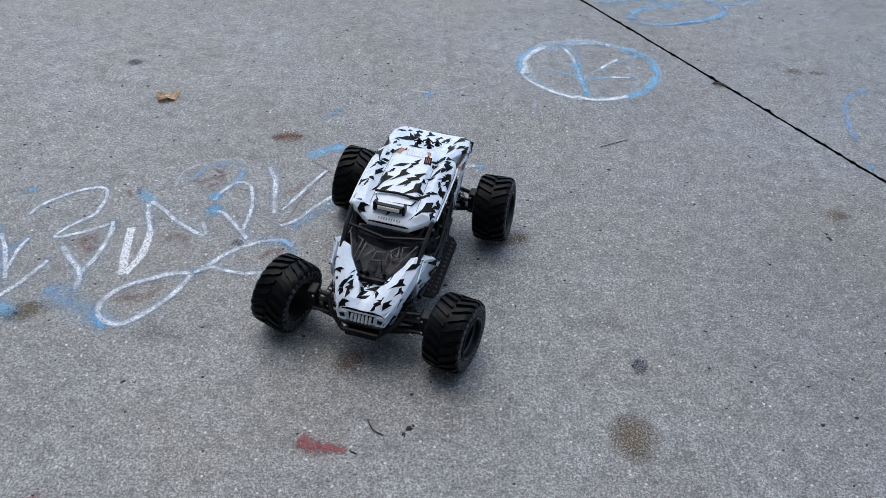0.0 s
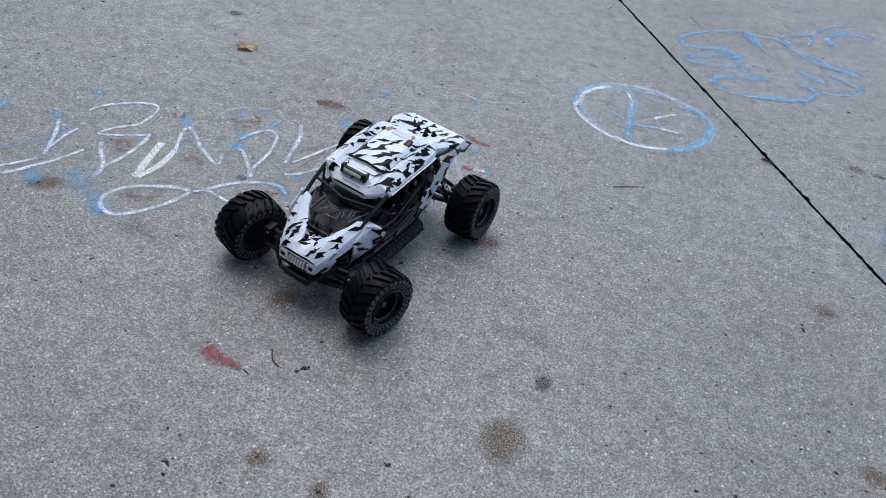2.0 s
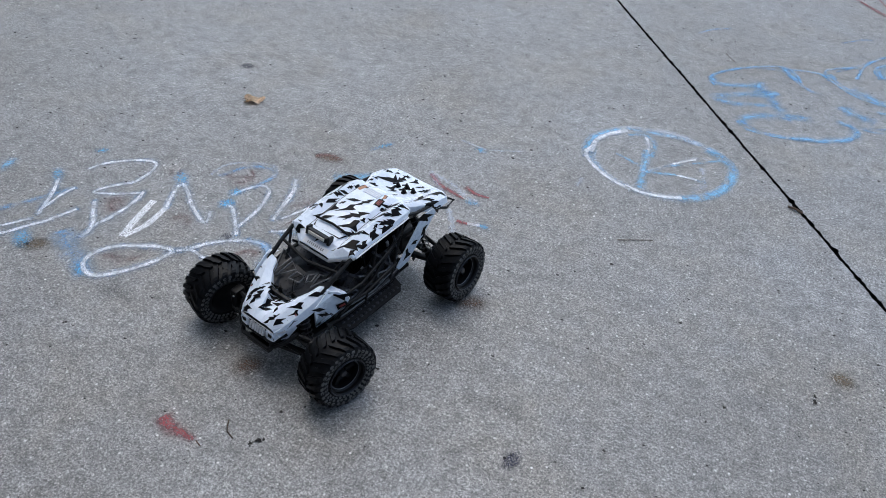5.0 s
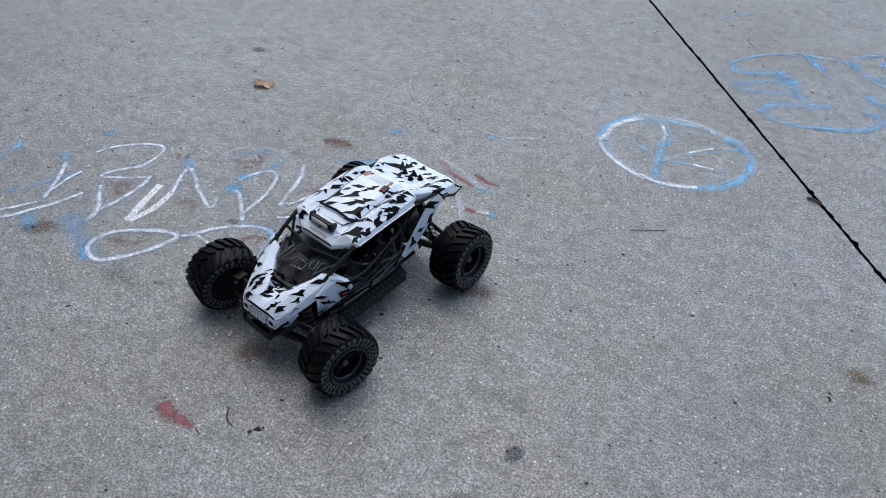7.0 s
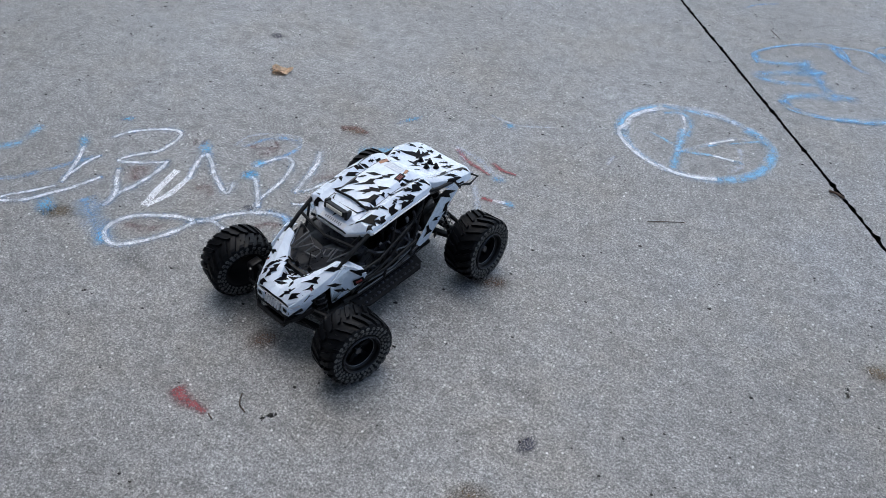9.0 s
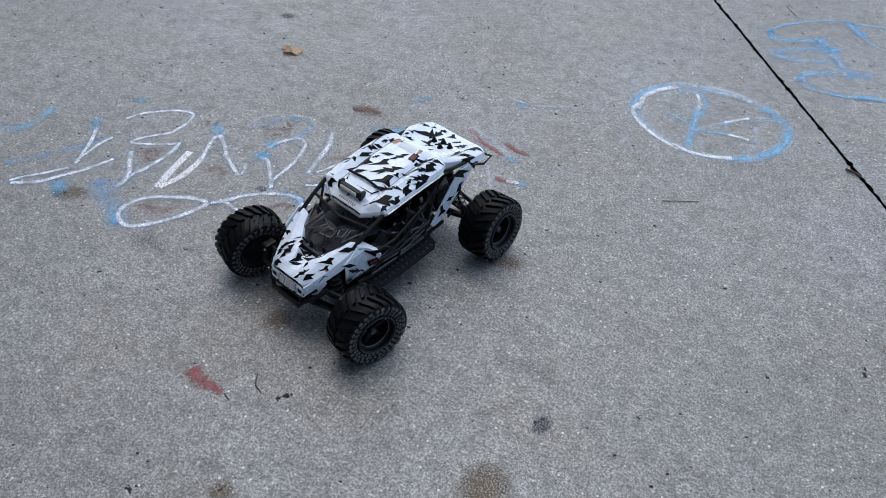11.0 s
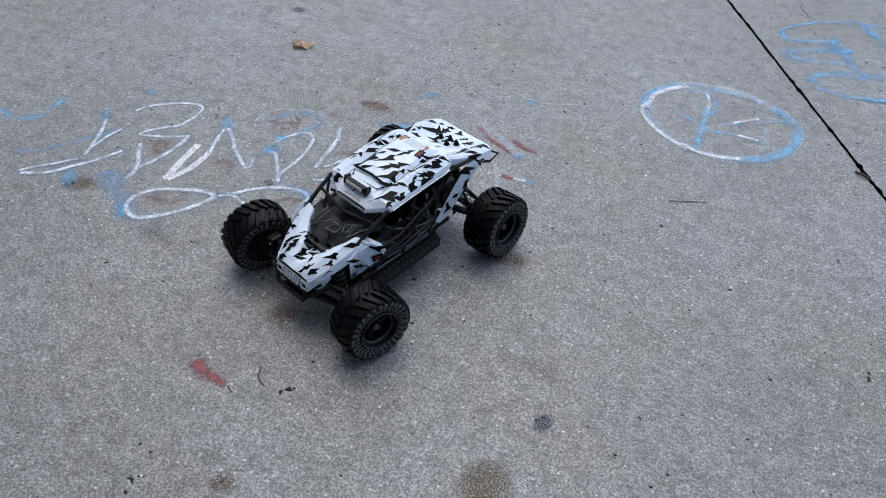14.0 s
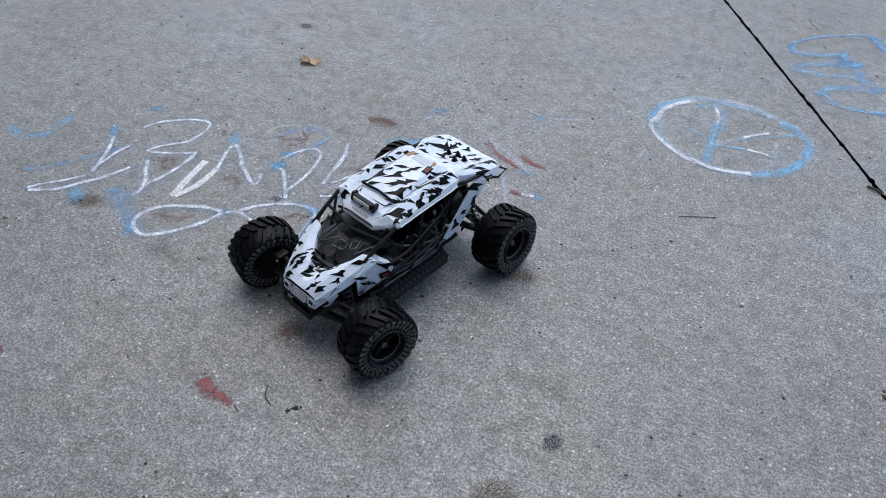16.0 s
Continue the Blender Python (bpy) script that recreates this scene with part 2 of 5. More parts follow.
def lathe(bm, profile, steps=48, closed=False, capped=True):
    """Turns (x, r) pairs round the x axis."""
    rings = [[bm.verts.new((x, r * math.cos(2 * math.pi * s / steps), r * math.sin(2 * math.pi * s / steps))) for s in range(steps)] for x, r in profile]
    for a, b in zip(rings, rings[1:] + rings[:1] if closed else rings[1:]):
        for s in range(steps):
            bm.faces.new((a[s], a[(s + 1) % steps], b[(s + 1) % steps], b[s]))
    if not closed and capped:
        for ring, (x, r) in ((rings[0], profile[0]), (rings[-1], profile[-1])):
            if r > 1e-6:
                bm.faces.new(ring)
    return bm


def slab(bm, outline, thick, m=Matrix()):
    """A plate with an outline in its x, y plane, from z = 0 up to thick."""
    low = [bm.verts.new(m @ Vector((x, y, 0))) for x, y in outline]
    top = [bm.verts.new(m @ Vector((x, y, thick))) for x, y in outline]
    n = len(outline)
    bm.faces.new(low[::-1])
    bm.faces.new(top)
    for k in range(n):
        bm.faces.new((low[k], low[(k + 1) % n], top[(k + 1) % n], top[k]))
    return bm


def shell(sections, thick, cuts=2):
    """A symmetric skin lofted over half sections: y and a list of (x, z) from the middle outwards."""
    bm = bmesh.new()
    rows = []
    for y, half in sections:
        line = [(-x, z) for x, z in half[:0:-1]] + list(half)
        rows.append([bm.verts.new((x, y, z)) for x, z in line])
    for a, b in zip(rows, rows[1:]):
        for k in range(len(a) - 1):
            bm.faces.new((a[k], a[k + 1], b[k + 1], b[k]))
    bmesh.ops.recalc_face_normals(bm, faces=bm.faces)
    if sum(f.normal.z for f in bm.faces) < 0:
        bmesh.ops.reverse_faces(bm, faces=bm.faces)
    bmesh.ops.solidify(bm, geom=bm.faces[:], thickness=thick)
    sharp = [e for e in bm.edges if len(e.link_faces) == 2 and e.calc_face_angle(0) > 0.25]
    bmesh.ops.bevel(bm, geom=sharp, offset=0.0007, segments=1, affect="EDGES")
    return bm


def skin_height(sections, x, y):
    """The height of a lofted skin at a place."""
    x = abs(x)
    def across(half):
        for (x0, z0), (x1, z1) in zip(half, half[1:]):
            if x <= x1:
                return z0 + (z1 - z0) * (x - x0) / (x1 - x0)
        return half[-1][1]
    for (y0, h0), (y1, h1) in zip(sections, sections[1:]):
        if y <= y1:
            k = (y - y0) / (y1 - y0)
            return across(h0) * (1 - k) + across(h1) * k
    return across(sections[-1][1])


# ---- pavement ----
bm = bmesh.new()
bmesh.ops.create_grid(bm, x_segments=2, y_segments=2, size=600, matrix=pose(0, 0, -0.03))
tagged(part("ground", bm, EARTH), "grey bare earth beneath the concrete", "ground", kind="structure")

pavement = empty("pavement", pose(0, 0, 0), "worn grey concrete slabs with a dark open joint", "pavement", kind="structure")
JOINT_A, JOINT_B = Vector((0.635, 2.345)), Vector((1.120, 1.658))
along = (JOINT_B - JOINT_A).normalized()
aside = Vector((-along.y, along.x))


def slab_edge(offset, seed):
    """Points of a chipped slab edge, offset sideways from the joint's line."""
    pts, s = [], -26.0
    while s < 26.0:
        near = abs(s) < 2.6
        wobble = 0.0095 * noise.noise(Vector((s * 47, seed, 0))) + 0.0035 * noise.noise(Vector((s * 13, seed, 3)))
        chip = max(0.0, noise.noise(Vector((s * 30, seed + 9, 1))) - 0.30) * 0.022
        d = offset + math.copysign(wobble + chip, offset) + 0.0022 * noise.noise(Vector((s * 6, 2, 2)))
        pts.append(JOINT_A + along * s + aside * d)
        s += 0.006 if near else 0.5
    return pts


def concrete_slab(offset, far, seed):
    edge = slab_edge(offset, seed)
    rim = edge + [edge[-1] + aside * far, edge[0] + aside * far]
    bm = bmesh.new()
    top = [bm.verts.new((p.x, p.y, 0)) for p in rim]
    low = [bm.verts.new((p.x, p.y, -0.028)) for p in rim]
    bm.faces.new(top)
    for k in range(len(rim)):
        bm.faces.new((top[k], low[k], low[(k + 1) % len(rim)], top[(k + 1) % len(rim)])).material_index = 1
    ob = part("slab", bm, CONCRETE, pavement)
    ob.data.materials.append(SOIL)
    return ob


concrete_slab(0.0031, 26.0, 1.0)
concrete_slab(-0.0031, -26.0, 5.0)
bm = bmesh.new()
for side in (0,):
    q = [JOINT_A + along * s + aside * d for s, d in ((-26, -0.02), (26, -0.02), (26, 0.02), (-26, 0.02))]
    bm.faces.new([bm.verts.new((p.x, p.y, -0.020)) for p in q])
part("joint_filler", bm, SOIL, pavement, "black dirt packed in the joint")


def stain(x, y, rx, ry, turn, material, label):
    """A flat blotch soaked into the concrete."""
    bm = bmesh.new()
    uv = bm.loops.layers.uv.new("UVMap")
    ring = [bm.verts.new((math.cos(a) * rx, math.sin(a) * ry, 0)) for a in [2 * math.pi * k / 28 for k in range(28)]]
    face = bm.faces.new(ring)
    for loop in face.loops:
        loop[uv].uv = (0.5 + loop.vert.co.x / rx / 2, 0.5 + loop.vert.co.y / ry / 2)
    stain.level += 0.00002
    ob = part("stain", bm, material)
    ob.matrix_world = pose(x, y, stain.level, 0, 0, turn)
    return tagged(ob, label, "stain", "stains on the concrete", "structure")


stain.level = 0.0003
stain(0.404, 0.826, 0.056, 0.062, 0, BROWN, "round brown stain soaked into the concrete")
stain(0.028, 0.620, 0.030, 0.024, 20, BROWN, "small brown stain on the concrete")
stain(0.148, 0.604, 0.022, 0.026, 0, BROWN, "small brown stain with a dark middle")
stain(1.075, 1.033, 0.036, 0.03, 0, BROWN, "brown stain on the concrete")
stain(0.992, 1.460, 0.036, 0.028, -20, BROWN, "faint brown stain on the concrete")
stain(0.228, 1.330, 0.046, 0.026, 20, RUST, "rust brown stain beside a wheel")
stain(-0.10, 0.97, 0.045, 0.032, 35, RUST, "rust brown patch under the car's nose")
stain(-0.73, 1.062, 0.050, 0.030, 20, BROWN, "brown stain with a dark crust")
stain(-0.315, 1.672, 0.060, 0.028, 5, RUST, "rust red smear on the concrete")
stain(0.39, 1.092, 0.050, 0.022, -20, GREY, "grey scuff on the concrete")
stain(0.444, 0.986, 0.018, 0.027, -15, INK, "dark blue ink spot on the concrete")
stain(-0.780, 1.989, 0.024, 0.020, 0, INK, "flat dark gum spot on the concrete")
stain(-0.367, 1.279, 0.016, 0.012, 0, INK, "small dark gum spot on the concrete")
stain(1.096, 2.117, 0.040, 0.022, 10, RUST, "faint rust stain on the concrete")
stain(1.160, 2.113, 0.030, 0.016, 0, BROWN, "faint brown stain on the concrete")
stain(-0.47, 1.02, 0.060, 0.040, 0, GREY, "faint grey stain on the concrete")

# ---- chalk ----
DRAWINGS = {
    "lettering": ("worn white and blue chalk lettering on concrete", "chalk drawing"),
    "loop": ("white chalk loop drawn as an underline on concrete", "chalk drawing"),
    "redmarks": ("smeared dark red chalk marks on concrete", "chalk drawing"),
    "bend": ("white chalk strokes with blue tips on concrete", "chalk drawing"),
    "circle": ("white and blue chalk oval with crossed strokes", "chalk drawing"),
    "scribble": ("faded light blue chalk scribble on concrete", "chalk drawing"),
}
drawing = {}


def chalk(which, color, width, pts):
    """One stroke of chalk: a soft-edged ribbon along a smooth curve."""
    if which not in drawing:
        label, category = DRAWINGS[which]
        drawing[which] = empty("chalk_drawing", pose(0, 0, 0), label, category)
    if color == "white" and which in ("lettering", "loop"):
        chalk(which, "dust", width * 2.8, pts)
    if which == "scribble" and color == "rubbed":
        chalk(which, "dust", width * 2.4, pts)
    chalk.level += 0.000008
    pts = [Vector(p) for p in pts]
    if len(pts) == 2 and color == "blue":
        # a rubbed blot
        mid, d = (pts[0] + pts[1]) / 2, pts[1] - pts[0]
        long, turn = d.length * 0.75 + width * 0.4, math.atan2(d.y, d.x)
        bm = bmesh.new()
        uv = bm.loops.layers.uv.new("UVMap")
        face = bm.faces.new([bm.verts.new((math.cos(2 * math.pi * k / 24), math.sin(2 * math.pi * k / 24), 0)) for k in range(24)])
        for loop in face.loops:
            loop[uv].uv = (0.5 + loop.vert.co.x / 2, 0.5 + loop.vert.co.y / 2)
        bmesh.ops.transform(bm, verts=bm.verts, matrix=Matrix.Translation((mid.x, mid.y, chalk.level)) @ Matrix.Rotation(turn, 4, "Z") @ Matrix.Diagonal((long, width * 0.6, 1, 1)))
        part("blot", bm, BLOT, drawing[which], "rubbed blue chalk blot")
        return
    if len(pts) > 2:
        ext = [2 * pts[0] - pts[1]] + pts + [2 * pts[-1] - pts[-2]]
        line = []
        for k in range(1, len(ext) - 2):
            a, b, c, d = ext[k - 1 : k + 3]
            for s in range(6):
                u = s / 6
                line.append(0.5 * ((2 * b) + (c - a) * u + (2 * a - 5 * b + 4 * c - d) * u * u + (3 * b - a - 3 * c + d) * u ** 3))
        line.append(pts[-1])
    else:
        line = [pts[0].lerp(pts[1], s / 6) for s in range(7)]
    # the ribbon runs on past both ends by half its width
    line = [line[0] + (line[0] - line[1]).normalized() * width * 0.4] + line + [line[-1] + (line[-1] - line[-2]).normalized() * width * 0.4]
    bm = bmesh.new()
    uv = bm.loops.layers.uv.new("UVMap")
    left, right = [], []
    grow = {"white": 1.4, "solid": 1.2, "rubbed": 1.2, "faintred": 1.2, "blue": 1.5, "red": 1.3, "dust": 1.0, "haze": 1.0}[color]
    for k, p in enumerate(line):
        d = (line[min(k + 1, len(line) - 1)] - line[max(k - 1, 0)]).normalized()
        taper = 1.4 - 0.7 * k / len(line) if color in ("red", "faintred") else 1.0
        side = Vector((-d.y, d.x)) * width * 0.5 * grow * taper * (1 + 0.25 * noise.noise(Vector((p.x * 40, p.y * 40, 0))))
        left.append(bm.verts.new((*(p + side), chalk.level)))
        right.append(bm.verts.new((*(p - side), chalk.level)))
    n = len(line) - 1
    for k in range(n):
        f = bm.faces.new((left[k], right[k], right[k + 1], left[k + 1]))
        for loop, c in zip(f.loops, ((0, k / n), (1, k / n), (1, (k + 1) / n), (0, (k + 1) / n))):
            loop[uv].uv = c
    part("stroke", bm, CHALK[color], drawing[which], "faint blue chalk dust" if color == "dust" else "faint white chalk dust" if color == "haze" else "solid white chalk stroke" if color == "solid" else "rubbed blue chalk stroke" if color == "rubbed" else "faded red chalk stroke" if color == "faintred" else f"{color} chalk stroke")


chalk.level = 0.0012
chalk("lettering", "white", 0.009, [(-0.823, 1.343),(-0.807, 1.376),(-0.777, 1.405),(-0.736, 1.433),(-0.696, 1.441),(-0.68, 1.41),(-0.683, 1.371),(-0.69, 1.348),(-0.718, 1.318),(-0.739, 1.292),(-0.745, 1.272),(-0.713, 1.283),(-0.676, 1.302),(-0.642, 1.324)])
chalk("lettering", "white", 0.01, [(-0.642, 1.327),(-0.636, 1.296),(-0.639, 1.25),(-0.646, 1.209),(-0.657, 1.178),(-0.657, 1.146),(-0.656, 1.127)])
chalk("lettering", "white", 0.011, [(-0.718, 1.243),(-0.691, 1.207),(-0.669, 1.183),(-0.656, 1.154),(-0.656, 1.132)])
chalk("lettering", "solid", 0.019, [(-0.597, 1.306),(-0.592, 1.265),(-0.587, 1.226),(-0.577, 1.176)])
chalk("lettering", "solid", 0.017, [(-0.556, 1.304),(-0.553, 1.27),(-0.554, 1.23),(-0.562, 1.201),(-0.571, 1.177)])
chalk("lettering", "white", 0.01, [(-0.556, 1.304),(-0.57, 1.342),(-0.58, 1.376),(-0.579, 1.396),(-0.568, 1.397)])
chalk("lettering", "white", 0.01, [(-0.577, 1.4),(-0.542, 1.372),(-0.508, 1.339),(-0.469, 1.311),(-0.441, 1.296),(-0.442, 1.315),(-0.453, 1.338)])
chalk("lettering", "haze", 0.016, [(-0.539, 1.464),(-0.539, 1.493),(-0.527, 1.523),(-0.492, 1.549),(-0.451, 1.565),(-0.419, 1.569),(-0.399, 1.544),(-0.4, 1.515),(-0.408, 1.491)])
chalk("lettering", "white", 0.009, [(-0.444, 1.416),(-0.434, 1.443),(-0.413, 1.474),(-0.395, 1.485),(-0.373, 1.471),(-0.363, 1.437),(-0.357, 1.394),(-0.359, 1.351),(-0.362, 1.317),(-0.351, 1.295)])
chalk("lettering", "white", 0.01, [(-0.432, 1.376),(-0.416, 1.373),(-0.393, 1.348),(-0.37, 1.32),(-0.351, 1.295)])
chalk("lettering", "white", 0.011, [(-0.34, 1.543),(-0.321, 1.497),(-0.313, 1.445),(-0.305, 1.382)])
chalk("lettering", "white", 0.008, [(-0.207, 1.542),(-0.237, 1.488),(-0.263, 1.438),(-0.288, 1.393)])
chalk("lettering", "white", 0.009, [(-0.283, 1.34),(-0.252, 1.361),(-0.215, 1.412),(-0.175, 1.455)])
chalk("lettering", "white", 0.01, [(-0.872, 1.024),(-0.822, 1.057),(-0.793, 1.098),(-0.764, 1.14),(-0.736, 1.199)])
chalk("lettering", "white", 0.008, [(-0.882, 1.03),(-0.864, 1.055),(-0.839, 1.081),(-0.803, 1.125)])
chalk("lettering", "dust", 0.026, [(-0.941, 1.074),(-0.899, 1.112),(-0.87, 1.154),(-0.841, 1.197),(-0.801, 1.261)])
chalk("lettering", "white", 0.01, [(-0.858, 1.274),(-0.837, 1.24),(-0.823, 1.208),(-0.81, 1.176),(-0.8, 1.149)])
chalk("lettering", "white", 0.008, [(-0.798, 1.263),(-0.806, 1.228),(-0.806, 1.199),(-0.807, 1.168)])
chalk("lettering", "blue", 0.024, [(-1.106, 1.176),(-1.065, 1.166),(-1.034, 1.174),(-1.01, 1.205),(-1.012, 1.243),(-1.015, 1.289)])
chalk("lettering", "blue", 0.035, [(-0.886, 1.306),(-0.864, 1.279)])
chalk("lettering", "blue", 0.03, [(-0.857, 1.418),(-0.842, 1.427)])
chalk("lettering", "blue", 0.04, [(-0.608, 1.43),(-0.587, 1.408)])
chalk("lettering", "blue", 0.03, [(-0.445, 1.381),(-0.43, 1.392)])
chalk("lettering", "blue", 0.05, [(-0.782, 1.074),(-0.757, 1.055)])
chalk("lettering", "dust", 0.075, [(-0.691, 1.11),(-0.641, 1.081),(-0.585, 1.047)])
chalk("lettering", "blue", 0.035, [(-0.251, 1.601),(-0.213, 1.623),(-0.184, 1.637)])
chalk("lettering", "dust", 0.024, [(-0.519, 1.472),(-0.475, 1.537),(-0.419, 1.554),(-0.398, 1.529),(-0.415, 1.469)])
chalk("lettering", "dust", 0.035, [(-0.166, 1.429),(-0.212, 1.386),(-0.25, 1.342)])
chalk("lettering", "blue", 0.03, [(-0.573, 1.026),(-0.595, 1.064)])
chalk("lettering", "blue", 0.022, [(-0.23, 1.761),(-0.197, 1.809)])
chalk("lettering", "blue", 0.04, [(-0.444, 1.374),(-0.431, 1.387)])
chalk("lettering", "blue", 0.035, [(-0.45, 1.421),(-0.435, 1.44)])
chalk("loop", "white", 0.011, [(-0.44, 1.183),(-0.483, 1.177),(-0.524, 1.158),(-0.568, 1.132),(-0.592, 1.096),(-0.592, 1.065),(-0.572, 1.044),(-0.546, 1.037),(-0.52, 1.052),(-0.483, 1.092),(-0.456, 1.134),(-0.443, 1.166),(-0.439, 1.184)])
chalk("loop", "white", 0.01, [(-0.43, 1.187),(-0.407, 1.212),(-0.383, 1.242),(-0.342, 1.272),(-0.306, 1.288),(-0.272, 1.29),(-0.251, 1.275)])
chalk("loop", "white", 0.009, [(-0.434, 1.185),(-0.407, 1.201),(-0.383, 1.196),(-0.338, 1.187),(-0.302, 1.193)])
chalk("loop", "dust", 0.036, [(-0.309, 1.292),(-0.266, 1.286),(-0.242, 1.261),(-0.246, 1.231)])
chalk("redmarks", "faintred", 0.022, [(-0.662, 1.237),(-0.685, 1.262),(-0.672, 1.277),(-0.654, 1.262)])
chalk("redmarks", "faintred", 0.018, [(-0.511, 1.28),(-0.496, 1.293),(-0.476, 1.282),(-0.47, 1.267)])
chalk("redmarks", "faintred", 0.014, [(-0.563, 1.099),(-0.532, 1.11),(-0.501, 1.122),(-0.493, 1.14)])
chalk("redmarks", "faintred", 0.012, [(-0.528, 1.097),(-0.508, 1.111)])
chalk("redmarks", "faintred", 0.014, [(-0.308, 1.233),(-0.297, 1.253),(-0.275, 1.261),(-0.275, 1.243)])
chalk("redmarks", "faintred", 0.01, [(-0.465, 1.463),(-0.448, 1.475),(-0.437, 1.496)])
chalk("redmarks", "faintred", 0.014, [(-0.501, 1.479),(-0.465, 1.49),(-0.442, 1.505),(-0.459, 1.523)])
chalk("redmarks", "faintred", 0.016, [(-0.292, 1.447),(-0.267, 1.469),(-0.257, 1.491)])
chalk("redmarks", "faintred", 0.01, [(-0.637, 1.432),(-0.628, 1.413)])
chalk("redmarks", "faintred", 0.016, [(-0.347, 1.664),(-0.317, 1.679),(-0.284, 1.674)])
chalk("redmarks", "faintred", 0.007, [(-0.245, 1.574),(-0.216, 1.552),(-0.186, 1.524)])
chalk("redmarks", "faintred", 0.006, [(-0.209, 1.526),(-0.245, 1.446),(-0.263, 1.389),(-0.279, 1.346)])
chalk("redmarks", "red", 0.023, [(-0.166, 0.792),(-0.146, 0.783),(-0.124, 0.781),(-0.097, 0.779)])
chalk("redmarks", "red", 0.018, [(-0.581, 0.661),(-0.565, 0.667),(-0.542, 0.661)])
chalk("redmarks", "red", 0.012, [(-0.043, 0.49),(-0.032, 0.492)])
chalk("redmarks", "faintred", 0.01, [(-0.619, 1.446),(-0.612, 1.427)])
chalk("redmarks", "red", 0.012, [(0.06, 1.716),(0.09, 1.701),(0.123, 1.7)])
chalk("redmarks", "red", 0.014, [(-0.043, 1.727),(-0.009, 1.697),(0.024, 1.684),(0.066, 1.669)])
chalk("redmarks", "red", 0.01, [(0.093, 1.577),(0.122, 1.579),(0.137, 1.587)])
chalk("redmarks", "red", 0.008, [(0.966, 3.558),(1.023, 3.495),(1.094, 3.418)])
chalk("bend", "haze", 0.024, [(-0.047, 1.736),(-0.004, 1.722),(0.034, 1.706),(0.079, 1.674),(0.102, 1.672)])
chalk("bend", "haze", 0.024, [(-0.043, 1.727),(0.01, 1.668),(0.058, 1.605),(0.101, 1.529)])
chalk("bend", "white", 0.012, [(0.121, 1.58),(0.143, 1.586)])
chalk("bend", "blue", 0.022, [(0.085, 1.66),(0.107, 1.662)])
chalk("bend", "blue", 0.024, [(0.149, 1.585),(0.165, 1.587)])
chalk("circle", "haze", 0.044, [(0.298, 2.023),(0.289, 2.093),(0.318, 2.149),(0.37, 2.2),(0.44, 2.213),(0.528, 2.221),(0.6, 2.205),(0.657, 2.163),(0.68, 2.108),(0.671, 2.035),(0.629, 1.975),(0.571, 1.929),(0.509, 1.911),(0.443, 1.913),(0.38, 1.938),(0.332, 1.977),(0.298, 2.023)])
chalk("circle", "rubbed", 0.022, [(0.298, 2.023),(0.289, 2.093),(0.318, 2.149),(0.37, 2.2),(0.44, 2.213),(0.528, 2.221),(0.6, 2.205),(0.657, 2.163),(0.68, 2.108),(0.671, 2.035),(0.629, 1.975),(0.571, 1.929),(0.509, 1.911),(0.443, 1.913),(0.38, 1.938),(0.332, 1.977),(0.298, 2.023)])
chalk("circle", "blue", 0.03, [(0.302, 2.007),(0.288, 2.081),(0.311, 2.137),(0.34, 2.17)])
chalk("circle", "blue", 0.028, [(0.602, 2.194),(0.654, 2.161),(0.681, 2.109),(0.668, 2.027),(0.63, 1.969),(0.579, 1.93)])
chalk("circle", "white", 0.016, [(0.303, 2.037), (0.302, 2.097), (0.327, 2.146), (0.364, 2.188)])
chalk("circle", "white", 0.013, [(0.429, 1.919), (0.477, 1.909), (0.524, 1.916), (0.57, 1.932)])
chalk("circle", "haze", 0.018, [(0.493, 2.22), (0.554, 2.221), (0.601, 2.201)])
chalk("circle", "white", 0.013, [(0.300, 2.060), (0.292, 2.020), (0.322, 1.976), (0.372, 1.938), (0.440, 1.906)])
chalk("circle", "haze", 0.030, [(0.372, 2.212), (0.450, 2.232), (0.520, 2.236), (0.560, 2.212)])
chalk("circle", "blue", 0.016, [(0.380, 2.168), (0.420, 2.190), (0.452, 2.160), (0.462, 2.090)])
chalk("circle", "haze", 0.028, [(0.600, 2.090), (0.618, 2.030), (0.596, 1.980)])
chalk("circle", "haze", 0.026, [(0.418, 2.188),(0.44, 2.142),(0.449, 2.073),(0.456, 2.006)])
chalk("circle", "white", 0.009, [(0.428, 2.176),(0.442, 2.142),(0.447, 2.100)])
chalk("circle", "blue", 0.022, [(0.444, 2.107),(0.455, 2.022),(0.464, 1.932)])
chalk("circle", "rubbed", 0.014, [(0.373, 2.055),(0.419, 2.038),(0.456, 2.023)])
chalk("circle", "haze", 0.024, [(0.459, 2.004),(0.509, 2.064),(0.567, 2.126),(0.599, 2.148)])
chalk("circle", "white", 0.009, [(0.524, 2.082),(0.550, 2.108),(0.574, 2.130)])
chalk("circle", "rubbed", 0.014, [(0.46, 2.001),(0.517, 2.065),(0.643, 2.163)])
chalk("circle", "rubbed", 0.016, [(0.467, 2.009),(0.539, 2.029),(0.614, 2.033)])
chalk("circle", "white", 0.009, [(0.545, 2.030),(0.570, 2.033),(0.592, 2.033)])
chalk("scribble", "dust", 0.016, [(0.537, 2.636), (0.544, 2.669), (0.584, 2.724), (0.643, 2.77), (0.698, 2.794), (0.747, 2.797), (0.77, 2.777), (0.802, 2.739), (0.828, 2.716)])
chalk("scribble", "rubbed", 0.02, [(0.537, 2.636), (0.562, 2.612), (0.602, 2.617), (0.64, 2.636), (0.677, 2.653), (0.691, 2.643)])
